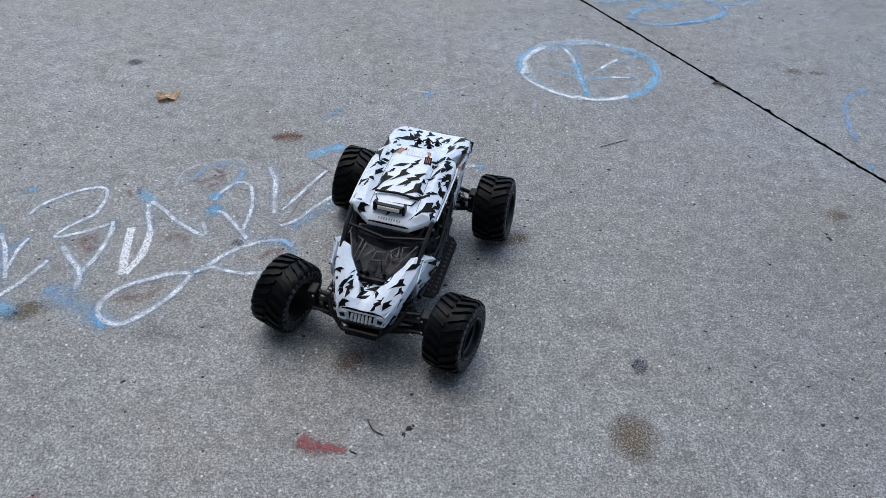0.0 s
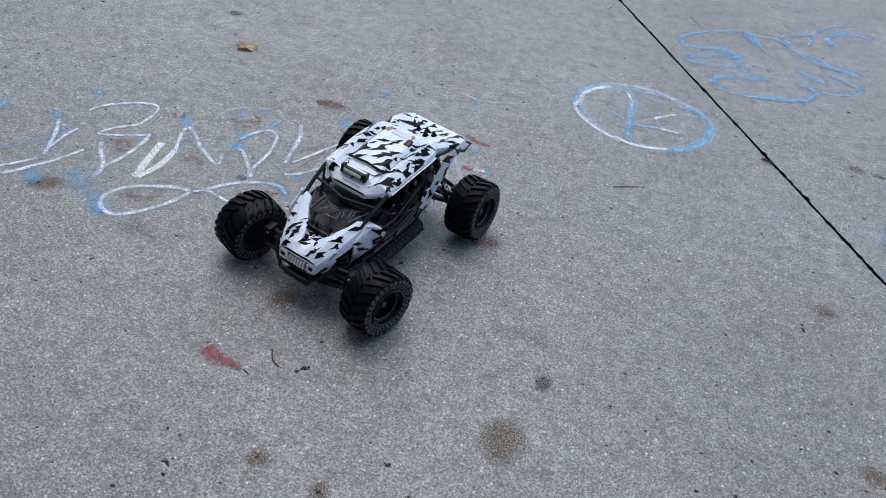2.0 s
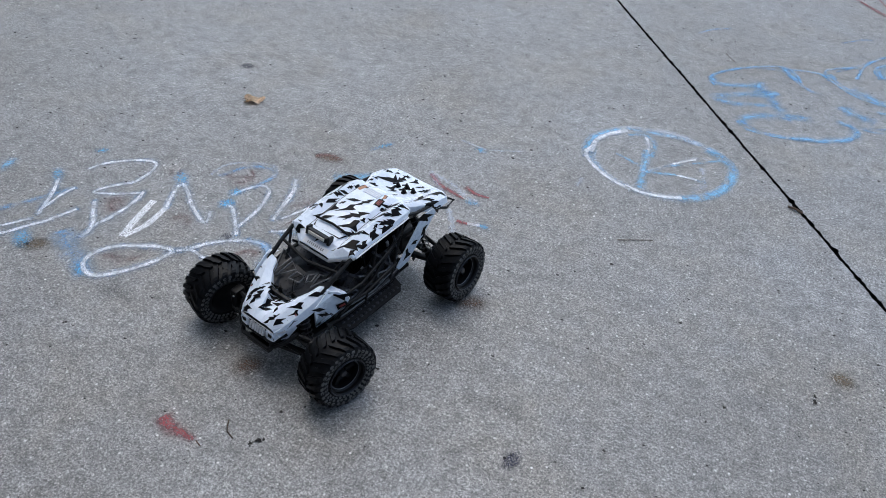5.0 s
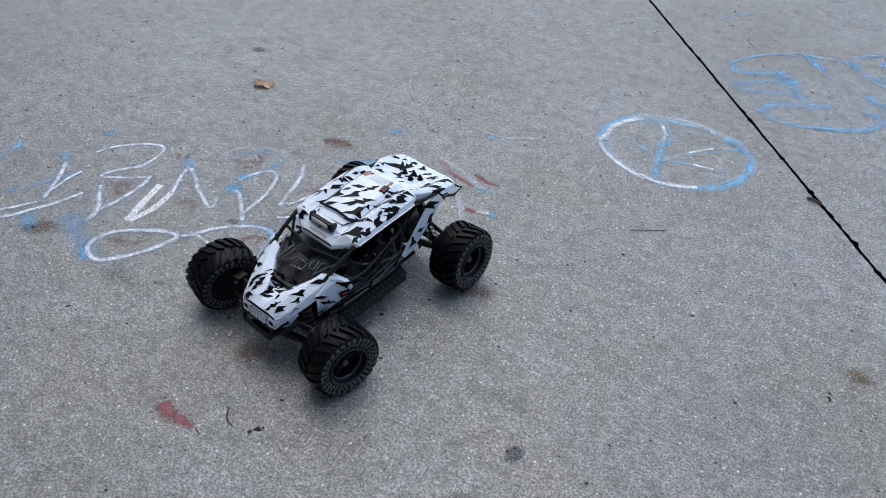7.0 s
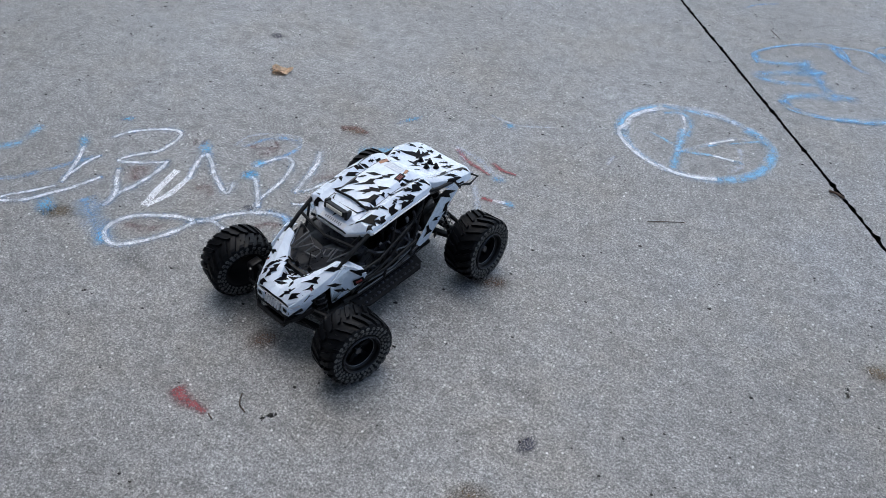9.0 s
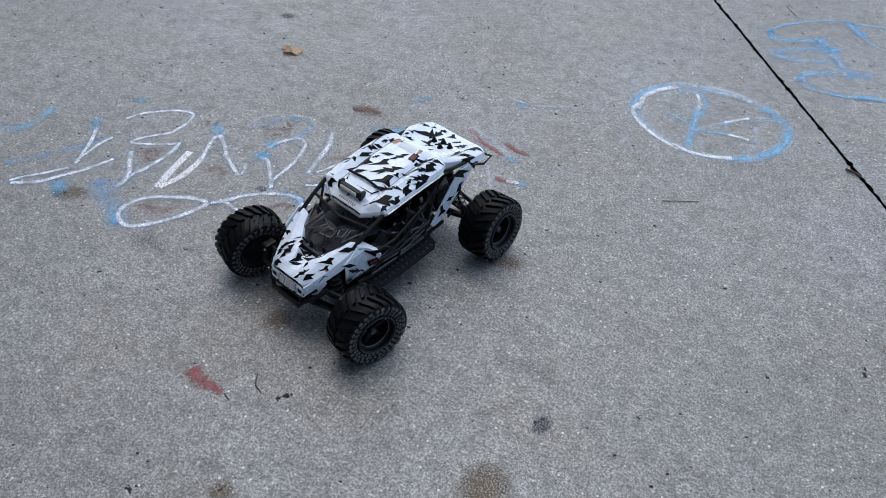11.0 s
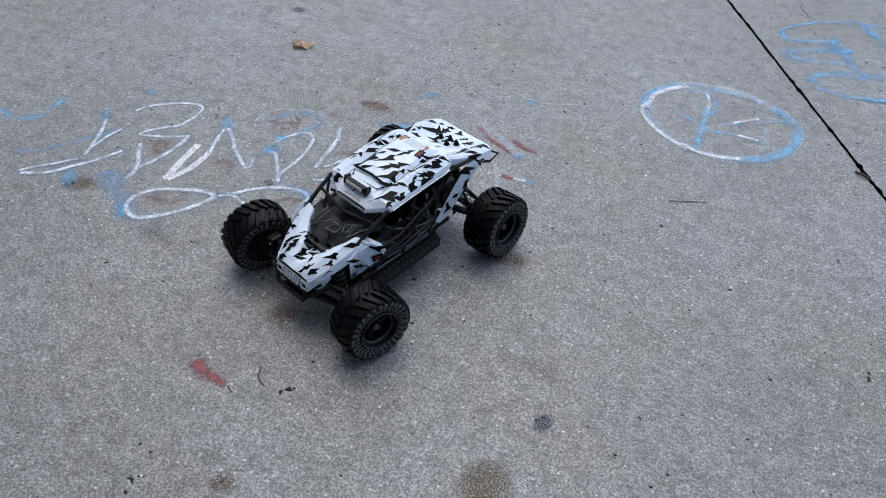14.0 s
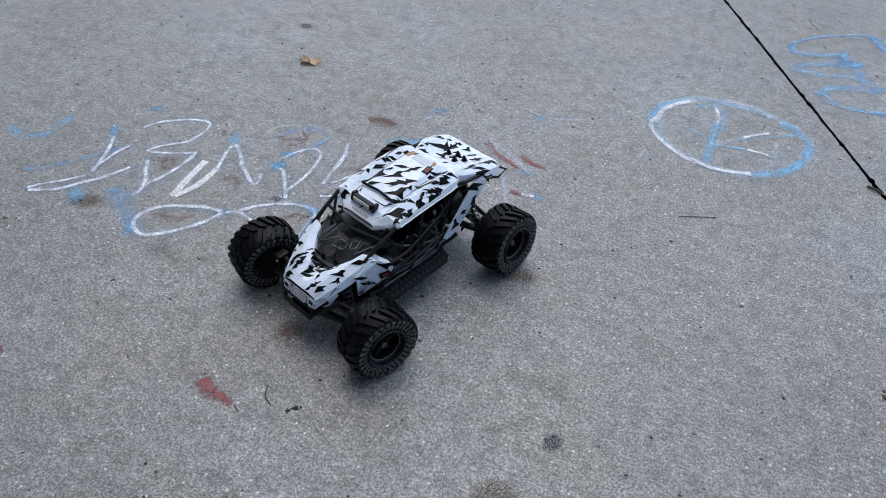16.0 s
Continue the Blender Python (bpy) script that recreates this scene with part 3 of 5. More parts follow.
chalk("scribble", "rubbed", 0.034, [(0.684, 2.661), (0.691, 2.633), (0.697, 2.618), (0.715, 2.612)])
chalk("scribble", "rubbed", 0.022, [(0.565, 2.52), (0.613, 2.554), (0.664, 2.585), (0.708, 2.606), (0.736, 2.629)])
chalk("scribble", "rubbed", 0.018, [(0.582, 2.503), (0.629, 2.505), (0.681, 2.522), (0.732, 2.549), (0.744, 2.569)])
chalk("scribble", "rubbed", 0.024, [(0.74, 2.571), (0.769, 2.527), (0.794, 2.508), (0.838, 2.517)])
chalk("scribble", "rubbed", 0.024, [(0.665, 2.406), (0.672, 2.432), (0.705, 2.464), (0.741, 2.48), (0.785, 2.489)])
chalk("scribble", "dust", 0.018, [(0.665, 2.406), (0.695, 2.382), (0.741, 2.374), (0.798, 2.38), (0.862, 2.394)])
chalk("scribble", "rubbed", 0.02, [(0.811, 2.381), (0.896, 2.413), (0.957, 2.449), (0.983, 2.492), (0.971, 2.538), (0.94, 2.543)])
chalk("scribble", "dust", 0.03, [(0.753, 2.812), (0.789, 2.754), (0.837, 2.707), (0.866, 2.699)])
chalk("scribble", "rubbed", 0.018, [(0.747, 2.82), (0.763, 2.795), (0.788, 2.77)])
chalk("scribble", "rubbed", 0.028, [(0.978, 2.773), (1.024, 2.748), (1.07, 2.727), (1.115, 2.726)])
chalk("scribble", "rubbed", 0.03, [(0.953, 2.635), (0.976, 2.614), (1.012, 2.602)])
chalk("scribble", "rubbed", 0.018, [(1.054, 2.672), (1.085, 2.654), (1.129, 2.633)])
chalk("scribble", "dust", 0.018, [(0.984, 2.54), (1.055, 2.563), (1.127, 2.601)])
chalk("scribble", "rubbed", 0.022, [(1.053, 2.922), (1.044, 2.963), (1.076, 3.032), (1.142, 3.062), (1.191, 3.057)])
chalk("scribble", "dust", 0.016, [(1.048, 2.93), (1.085, 2.896), (1.141, 2.864), (1.234, 2.856)])
chalk("scribble", "blue", 0.035, [(0.873, 2.831), (0.9, 2.843)])
chalk("scribble", "dust", 0.022, [(0.892, 2.854), (0.921, 2.804), (0.959, 2.772), (0.987, 2.735)])
chalk("scribble", "dust", 0.016, [(0.911, 2.89), (0.99, 2.989), (1.052, 3.079), (1.094, 3.119)])
chalk("scribble", "dust", 0.016, [(0.447, 2.949), (0.479, 3.0), (0.539, 3.044)])
chalk("scribble", "dust", 0.016, [(0.918, 3.13), (0.98, 3.193), (1.018, 3.212)])

chalk("scribble", "blue", 0.03, [(1.140, 1.660), (1.150, 1.650)])
chalk("scribble", "dust", 0.03, [(1.274, 2.031), (1.210, 1.985), (1.182, 1.935), (1.160, 1.850), (1.153, 1.771)])
chalk("bend", "haze", 0.018, [(0.316, 1.893), (0.313, 1.860)])
chalk("bend", "haze", 0.014, [(-0.032, 1.913), (0.05, 1.905), (0.138, 1.943)])
chalk("bend", "blue", 0.028, [(0.020, 1.890), (0.040, 1.892)])
chalk("scribble", "rubbed", 0.008, [(0.553, 2.592), (0.533, 2.644), (0.584, 2.720), (0.661, 2.789), (0.742, 2.830), (0.787, 2.799), (0.807, 2.746)])
chalk("scribble", "rubbed", 0.008, [(0.752, 2.820), (0.808, 2.837), (0.868, 2.840), (0.926, 2.778), (0.984, 2.735), (1.053, 2.723), (1.109, 2.734)])
chalk("scribble", "rubbed", 0.008, [(0.886, 2.810), (0.877, 2.879), (0.939, 2.934), (0.982, 2.944), (0.976, 2.873)])
chalk("scribble", "rubbed", 0.008, [(0.652, 2.401), (0.686, 2.367), (0.761, 2.364), (0.862, 2.390), (0.934, 2.424), (0.981, 2.471), (0.986, 2.521), (0.947, 2.539)])
chalk("scribble", "rubbed", 0.007, [(0.970, 2.869), (1.005, 3.001), (1.074, 3.097), (1.165, 3.162)])
chalk("scribble", "rubbed", 0.007, [(1.042, 2.905), (1.029, 2.972), (1.090, 3.054), (1.161, 3.053)])
chalk("scribble", "rubbed", 0.007, [(1.007, 2.533), (1.051, 2.538), (1.111, 2.573), (1.143, 2.625)])
chalk("redmarks", "red", 0.007, [(1.101, 3.425), (1.046, 3.485), (0.977, 3.551), (0.929, 3.601), (0.984, 3.661), (1.082, 3.667), (1.182, 3.629)])
chalk("redmarks", "red", 0.006, [(1.023, 3.640), (1.061, 3.550), (1.090, 3.428)])
chalk("redmarks", "red", 0.005, [(1.055, 3.708), (1.111, 3.733)])

# unseen wall added behind the camera to block sky over the near slab
bm = block(bmesh.new(), (16.0, 0.2, 5.6), pose(0, 0, 2.8))
wall = part("sky_blocker_wall", bm, plain("sky_blocker_grey", (0.13, 0.138, 0.155), 0.9, scale=8.0))
wall.matrix_world = pose(0.0, -0.56, -0.01, 0, 0, -29)
tagged(wall, "unseen plain grey wall added to dim the near slab", "wall", kind="structure")

# ---- the toy buggy ----
# Its own x runs across, y towards its tail, z up.
CAR = pose(-0.0231, 1.2008, 0, 0, 0, -14.76)
car = empty("toy_buggy", CAR, "radio-controlled off-road buggy with white and black shard camouflage shell", "toy car")
AXLE_F, AXLE_R, TRACK, RADIUS, WIDTH = -0.178, 0.191, 0.1625, 0.0700, 0.0705


def sidewall(r):
    """Half width of the tyre at a radius."""
    k = (r - 0.046) / (0.074 - 0.046)
    return WIDTH / 2 * (0.86 + 0.14 * math.sin(math.pi * min(max(k, 0), 1) * 0.62 + 0.35))


def build_tyre(parent):
    half = [(sidewall(r), r) for r in (0.0455, 0.050, 0.056, 0.062, 0.068, 0.071)] + [(WIDTH / 2 - 0.005, 0.0728), (WIDTH / 2 - 0.012, 0.0738), (0.014, 0.0742), (0.0, 0.0743)]
    profile = half + [(-x, r) for x, r in half[-2::-1]]
    bm = lathe(bmesh.new(), profile, 56, closed=True)
    tyre = part("tyre", bm, RUBBER, parent, "black knobbly rubber tyre", smooth=True)
    # staggered lugs: bent shoulder lugs and, between them, short middle lugs
    bm = bmesh.new()
    count = 22
    lugs = (
        (0.0, [(WIDTH / 2 + 0.0006, 0.00, 0.0670, 0.072), (WIDTH / 2 - 0.0025, 0.0, 0.0768, 0.088), (0.028, 0.05, 0.0795, 0.084), (0.0175, 0.13, 0.0802, 0.060)]),
        (0.5, [(0.0215, -0.02, 0.0799, 0.058), (0.011, 0.03, 0.0803, 0.082), (0.0015, 0.12, 0.0804, 0.050)]),
    )
    for side in (1, -1):
        for k in range(count):
            for shift, path in lugs:
                start = 2 * math.pi * (k + shift + (0.5 if side < 0 else 0)) / count
                rows = []
                for x, turn, r, w in path:
                    row = []
                    for da, dr in ((-w, -0.008), (-w * 0.86, 0), (w * 0.86, 0), (w, -0.008)):
                        a = start + turn + da
                        row.append(bm.verts.new((side * x, (r + dr) * math.cos(a), (r + dr) * math.sin(a))))
                    rows.append(row)
                for a, b in zip(rows, rows[1:]):
                    for j in range(3):
                        bm.faces.new((a[j], a[j + 1], b[j + 1], b[j]))
                bm.faces.new(rows[0])
                bm.faces.new(rows[-1][::-1])
    part("tread", bm, RUBBER, parent, "deep staggered tread lugs")
    # flat pebble-like blocks on both sidewalls
    for side in (1, -1):
        bm = bmesh.new()
        for ring, (r0, r1, n) in enumerate(((0.0490, 0.0545, 30), (0.0548, 0.0618, 33), (0.0622, 0.0705, 30))):
            for k in range(n):
                uneven = noise.noise(Vector((k * 1.7, ring * 5.1, 3)))
                a0 = 2 * math.pi * (k + 0.5 * (ring % 2) + 0.30 * uneven) / n
                w = math.pi / n * (0.82 + 0.22 * noise.noise(Vector((k * 2.3, ring * 3.7, 8))))
                mid = (r0 + r1) / 2 + 0.0022 * noise.noise(Vector((k * 1.3, ring, 11)))
                low, top = [], []
                for da, r in ((-w * 0.55, r0), (w * 0.55, r0), (w, mid), (w * 0.55, r1), (-w * 0.55, r1), (-w, mid)):
                    a, s = a0 + da, sidewall(r)
                    c, q = math.cos(a), math.sin(a)
                    low.append(bm.verts.new((side * (s - 0.0006), r * c, r * q)))
                    rr = mid + (r - mid) * 0.8
                    a = a0 + da * 0.8
                    top.append(bm.verts.new((side * (s + 0.0008), rr * math.cos(a), rr * math.sin(a))))
                bm.faces.new(top)
                for j in range(6):
                    bm.faces.new((low[j], low[(j + 1) % 6], top[(j + 1) % 6], top[j]))
        tagged(part("raised_sidewall", bm, SIDEWALL, parent, "grey worn sidewall blocks"), kind="stuff")


def build_rim(parent):
    e = WIDTH / 2
    profile = [(e - 0.006, 0.0475), (e - 0.001, 0.0470), (e + 0.0005, 0.0445), (e - 0.002, 0.0415), (e - 0.008, 0.0405), (e - 0.012, 0.0360), (e - 0.030, 0.0345), (e - 0.034, 0.030), (e - 0.034, 0.016), (e - 0.026, 0.0125), (e - 0.024, 0.0)]
    rim = part("rim", lathe(bmesh.new(), profile, 48, capped=False), PLASTIC, parent, "black dished plastic rim")
    back = [(-e + 0.004, 0.0465), (-e + 0.006, 0.040), (e - 0.040, 0.036), (e - 0.040, 0.0)]
    part("barrel", lathe(bmesh.new(), back, 40, capped=False), PLASTIC, parent, smooth=True)
    for k in range(6):
        a = math.pi * k / 3
        bm = bmesh.new()
        m = pose(0, 0, 0, math.degrees(a))
        slab(bm, [(-0.0035, 0.011), (0.0035, 0.011), (0.0055, 0.0352), (-0.0055, 0.0352)], 0.007, m @ Matrix(((0, 0, 1, e - 0.0290), (0, 1, 0, 0), (-1, 0, 0, 0), (0, 0, 0, 1))))
        part("spoke", bm, PLASTIC, parent)
    bm = bmesh.new()
    tube(bm, [(e + 0.0003, 0.0448 * math.cos(a), 0.0448 * math.sin(a)) for a in [2 * math.pi * k / 44 for k in range(44)]], 0.0013, 6, closed=True)
    part("rim_lip", bm, PANEL, parent, "charcoal rim lip")
    # inner lip in paler grey, which stands in for its edge highlight
    bm = bmesh.new()
    tube(bm, [(e - 0.011, 0.0362 * math.cos(a), 0.0362 * math.sin(a)) for a in [2 * math.pi * k / 40 for k in range(40)]], 0.0009, 6, closed=True)
    part("inner_lip", bm, EDGE, parent, "grey inner lip with its highlight painted in")
    bm = lathe(bmesh.new(), [(e - 0.026, 0.0085), (e - 0.014, 0.0085), (e - 0.012, 0.0070), (e - 0.012, 0.0)], 6)
    part("wheel_nut", bm, STEEL, parent, "dark hexagonal wheel nut")
    for k in range(6):
        a = math.pi * k / 3 + 0.5
        bm = lathe(bmesh.new(), [(e - 0.034, 0.0024), (e - 0.0255, 0.0024), (e - 0.025, 0.0)], 8)
        bmesh.ops.translate(bm, verts=bm.verts, vec=(0, 0.0165 * math.cos(a), 0.0165 * math.sin(a)))
        part("bolt", bm, STEEL, parent)


def wheel_pose(x, y, steer, camber, spin):
    """Where a wheel stands: its top leans inwards by camber, its tread rests on the ground."""
    high = RADIUS * math.cos(radians(camber)) + WIDTH / 2 * math.sin(radians(camber)) - 0.001
    return pose(x, y, high, 0, -camber, steer + (0 if x > 0 else 180)) @ pose(0, 0, 0, spin)


STEER = -11.0
first = new("wheel")
first.parent = car
first.matrix_local = wheel_pose(TRACK, AXLE_F, STEER, 4, 3)
build_tyre(first)
build_rim(first)
for piece in {o.data for o in first.children_recursive}:
    piece.transform(Matrix.Diagonal((1, RADIUS / 0.0804, RADIUS / 0.0804, 1)))
for x, y, steer, camber, spin in ((-TRACK, AXLE_F, STEER - 3, 4, 14), (TRACK - 0.007, AXLE_R, 0, 4.5, 8), (-TRACK + 0.007, AXLE_R, 0, 4.5, 5)):
    other = copy_thing(first, Matrix())
    other.matrix_basis = wheel_pose(x, y, steer, camber, spin)

# ---- shell ----
HOOD = [
    (-0.221, [(0, .1210), (.006, .1210), (.012, .1215), (.024, .122), (.036, .118), (.040, .109)]),
    (-0.206, [(0, .1275), (.006, .1275), (.012, .1305), (.034, .134), (.053, .126), (.056, .112)]),
    (-0.179, [(0, .1285), (.010, .1285), (.018, .1410), (.042, .148), (.064, .140), (.068, .124)]),
    (-0.156, [(0, .1290), (.022, .1290), (.031, .1490), (.053, .158), (.071, .152), (.076, .134)]),
    (-0.131, [(0, .1330), (.041, .1350), (.050, .1610), (.064, .169), (.077, .163), (.081, .145)]),
    (-0.113, [(0, .1370), (.050, .1410), (.058, .1690), (.070, .175), (.079, .169), (.082, .152)]),
]
ROOF = [
    (-0.069, [(0, .200), (.018, .200), (.028, .200), (.034, .1995), (.039, .198), (.041, .192)]),
    (-0.058, [(0, .2065), (.023, .2065), (.036, .206), (.044, .206), (.056, .203), (.058, .196)]),
    (-0.045, [(0, .2155), (.030, .2155), (.041, .2125), (.056, .2190), (.080, .212), (.082, .203)]),
    (0.000, [(0, .2285), (.034, .228), (.044, .2205), (.059, .2295), (.081, .218), (.083, .208)]),
    (0.050, [(0, .236), (.036, .2355), (.046, .2262), (.061, .2358), (.082, .222), (.084, .211)]),
    (0.095, [(0, .2385), (.035, .238), (.046, .2280), (.061, .2378), (.081, .223), (.083, .211)]),
    (0.118, [(0, .2375), (.033, .237), (.045, .2280), (.060, .2355), (.079, .222), (.081, .210)]),
    (0.133, [(0, .231), (.030, .2305), (.044, .227), (.057, .229), (.074, .218), (.076, .208)]),
]
DECK = [
    (0.137, [(0, .212), (.026, .213), (.038, .214), (.048, .215), (.055, .211), (.058, .202)]),
    (0.157, [(0, .199), (.030, .200), (.045, .206), (.058, .213), (.067, .208), (.071, .194)]),
    (0.192, [(0, .190), (.030, .191), (.050, .199), (.068, .209), (.082, .203), (.086, .186)]),
    (0.228, [(0, .185), (.030, .186), (.052, .194), (.070, .201), (.082, .195), (.086, .178)]),
    (0.254, [(0, .183), (.030, .184), (.050, .189), (.066, .191), (.077, .186), (.080, .171)]),
    (0.268, [(0, .180), (.028, .180), (.044, .181), (.056, .181), (.064, .176), (.066, .164)]),
]
body = part("shell", shell(ROOF, 0.0022), PAINT, car, "white roof shell with black shard print")
hood = part("hood", shell(HOOD, 0.0022), PAINT, car, "white hood with black shard print")
deck = part("rear_deck", shell(DECK, 0.0022), PAINT, car, "white dished rear deck with black shard print")


def upright(outline, x, thick, m=Matrix()):
    """A plate standing along the car, its outline in y and z, from x to x + thick."""
    bm = bmesh.new()
    slab(bm, outline, thick, m @ Matrix(((0, 0, 1, x), (1, 0, 0, 0), (0, 1, 0, 0), (0, 0, 0, 1))))
    return bm


def fin_side(y, z):
    """How far out the fender fin stands."""
    return 0.081 + max(0.0, y + 0.118) * 0.55 - max(0.0, 0.115 - z) * 0.5


for s in (1, -1):
    # front fender fin: leans out towards its tip
    bm = upright([(-.152, .150), (-.117, .172), (-.100, .166), (-.079, .141), (-.086, .128), (-.100, .112), (-.108, .088), (-.130, .070), (-.140, .088), (-.150, .120)], 0.0, 0.002)
    for v in bm.verts:
        v.co.x += fin_side(v.co.y, v.co.z)
        v.co.x *= s
    part("fender", bm, PAINT, car, "white fender fin with black shards")
    # the fin's folded top ledge
    bm = bmesh.new()
    ledge = [(.079, -.118, .1735), (.0945, -.100, .1655), (.1045, -.079, .1425), (.090, -.078, .1500), (.074, -.098, .1690)]
    face = bm.faces.new([bm.verts.new((s * x, y, z)) for x, y, z in ledge])
    bmesh.ops.solidify(bm, geom=[face], thickness=0.002)
    part("fender_ledge", bm, PAINT, car, "white folded fender ledge")
    # rear quarter strip, slanting from the deck down to the sill
    bm = upright([(.162, .192), (.214, .190), (.202, .168), (.122, .086), (.090, .080), (.086, .092), (.118, .135)], 0.0, 0.002)
    for v in bm.verts:
        v.co.x = s * (v.co.x + 0.078 + (v.co.z - 0.08) * 0.05)
    part("quarter_panel", bm, PAINT, car, "white slanted quarter strip with black shards")
    # nose side below the hood's edge
    bm = upright([(-.222, .117), (-.190, .132), (-.182, .114), (-.200, .092), (-.222, .096)], 0.0, 0.002)
    for v in bm.verts:
        v.co.x = s * (v.co.x + 0.043 + (v.co.y + 0.222) * 0.5)
    part("nose_cheek", bm, PAINT, car, "white nose cheek")
    # roof pillars and side cage
    for name, pts, r in (
        ("front_pillar", [(.078, -.046, .204), (.076, -.085, .186), (.073, -.122, .165)], 0.0042),
        ("front_brace", [(.070, -.060, .203), (.055, -.085, .172), (.050, -.100, .155)], 0.0028),
        ("middle_pillar", [(.080, .025, .208), (.084, .010, .160), (.086, -.010, .100), (.082, -.012, .070)], 0.0036),
        ("rear_pillar", [(.079, .105, .208), (.084, .080, .150), (.084, .062, .085)], 0.0042),
        ("door_bar", [(.085, -.095, .112), (.090, -.020, .104), (.088, .075, .118)], 0.0035),
        ("door_bar", [(.085, -.098, .135), (.090, -.030, .138), (.086, .070, .170)], 0.0032),
        ("door_bar", [(.086, -.088, .092), (.090, .000, .125), (.084, .095, .190)], 0.0030),
        ("sill_tube", [(.078, -.120, .080), (.080, -.080, .074), (.080, .070, .072), (.076, .100, .080)], 0.0045),
        ("tail_hoop", [(.072, .250, .184), (.080, .276, .166), (.081, .250, .160), (.078, .215, .176)], 0.0030),
        ("roof_rail", [(.076, .118, .212), (.079, .150, .203), (.080, .196, .196)], 0.0036),
        ("deck_stay", [(.074, .124, .200), (.066, .150, .186), (.062, .185, .178)], 0.0030),
    ):
        bm = bmesh.new()
        tube(bm, [(s * x, y, z) for x, y, z in pts], r, 8)
        part(name, bm, PLASTIC, car)
    # dark door skin with folds
    bm = bmesh.new()
    cols = []
    for k in range(9):
        y = -0.100 + 0.19 * k / 8
        cols.append([bm.verts.new((s * (0.076 + 0.005 * math.sin(k * 2.1 + j * 1.3)), y, 0.070 + j * 0.0165 + 0.006 * (k / 8) * j * 0.5)) for j in range(6)])
    for a, b in zip(cols, cols[1:]):
        for j in range(5):
            bm.faces.new((a[j], a[j + 1], b[j + 1], b[j]))
    bmesh.ops.solidify(bm, geom=bm.faces[:], thickness=0.002)
    part("door", bm, PANEL, car, "black door panel with moulded folds")
    # painted-in grey fold highlights, and harness tags showing through the open side
    for pts in ([(-.096, .118), (-.060, .108), (-.010, .112), (.040, .098)], [(-.090, .104), (-.050, .090), (.010, .086), (.070, .100)], [(-.070, .142), (-.040, .122), (-.014, .092)],
                [(-.030, .150), (.010, .128), (.050, .116), (.088, .128)], [(.000, .160), (.020, .130), (.030, .092)], [(.046, .170), (.058, .138), (.064, .100)], [(-.086, .082), (-.020, .076), (.060, .080)]):
        bm = tube(bmesh.new(), [(s * (.0835 + .002 * math.sin(40 * y)), y, z) for y, z in pts], 0.0018, 6)
        part("fold_highlight", bm, EDGE, car, "grey line painted in as a door fold's highlight")
    for pts, r in (([(-.080, .152), (-.052, .128), (-.030, .100), (-.012, .078)], .0034), ([(-.052, .168), (-.030, .146), (.000, .132), (.022, .104)], .0030),
                   ([(.012, .186), (.034, .158), (.052, .132), (.078, .110)], .0034), ([(.072, .192), (.080, .160), (.094, .132)], .0030), ([(-.100, .096), (-.040, .084), (.030, .078), (.088, .090)], .0032)):
        part("cage_tube", tube(bmesh.new(), [(s * (.0800 + .004 * math.sin(30 * y)), y, z) for y, z in pts], r, 8), PANEL, car, "charcoal moulded cage tube")
    for y, z, lean in ((-.008, .148, 15), (.066, .168, 10)):
        bm = block(bmesh.new(), (0.004, 0.0065, 0.014), pose(s * .072, y, z, lean), 0.0008)
        part("harness_tag", bm, GREYPRINT, car, "pale grey harness tag")
    for pts in ([(.068, -.004, .190), (.070, .000, .150), (.066, -.012, .110)], [(.066, .060, .195), (.071, .068, .160), (.066, .052, .115)]):
        part("harness_strap", tube(bmesh.new(), [(s * x, y, z) for x, y, z in pts], 0.0042, 6), FABRIC, car)
    # rock slider with raised dimples
    bm = bmesh.new()
    slab(bm, [(.074, -.098), (.098, -.088), (.104, -.070), (.104, .074), (.094, .086), (.074, .088)], 0.004, pose(0, 0, 0.060))
    for v in bm.verts:
        v.co.x *= s
        v.co.z -= (abs(v.co.x) - 0.074) * 0.35
    step = part("side_step", bm, FABRIC, car, "black side step with round dimples")
    for row in range(2):
        for k in range(13):
            bm = bmesh.new()
            x = 0.083 + 0.012 * row
            bmesh.ops.create_cone(bm, cap_ends=True, segments=10, radius1=0.0042, radius2=0.0028, depth=0.002,
                                  matrix=pose(s * x, -0.078 + 0.0122 * k + 0.003 * row, 0.0648 - (x - 0.074) * 0.35))
            part("dimple", bm, PANEL, step)
    # shocks, arms and links at each wheel
    for y, end in ((AXLE_F, -1), (AXLE_R, 1)):
        bm = bmesh.new()
        slab(bm, [(.030, y - .026), (.105, y - .012), (.112, y), (.105, y + .012), (.030, y + .026), (.030, y + .012), (.085, y + .004), (.085, y - .004), (.030, y - .012)], 0.008, pose(0, 0, 0.052))
        for v in bm.verts:
            v.co.z += (v.co.x - 0.03) * 0.12
            v.co.x *= s
        part("lower_arm", bm, PLASTIC, car)
        bm = bmesh.new()
        tube(bm, [(s * .034, y + .016 * end, .100), (s * .108, y + .004, .096)], 0.0045, 8)
        part("upper_arm", bm, PLASTIC, car)
        bm = bmesh.new()
        tube(bm, [(s * .030, y, .078), (s * .110, y, .079)], 0.0042, 8)
        part("drive_shaft", bm, STEEL, car)
        top, foot = Vector((s * .050, y + .022 * end * -1, .150 if end < 0 else .172)), Vector((s * .088, y - .004 * end, .066))
        bm = bmesh.new()
        tube(bm, [top, top.lerp(foot, 0.55)], 0.0082, 12)
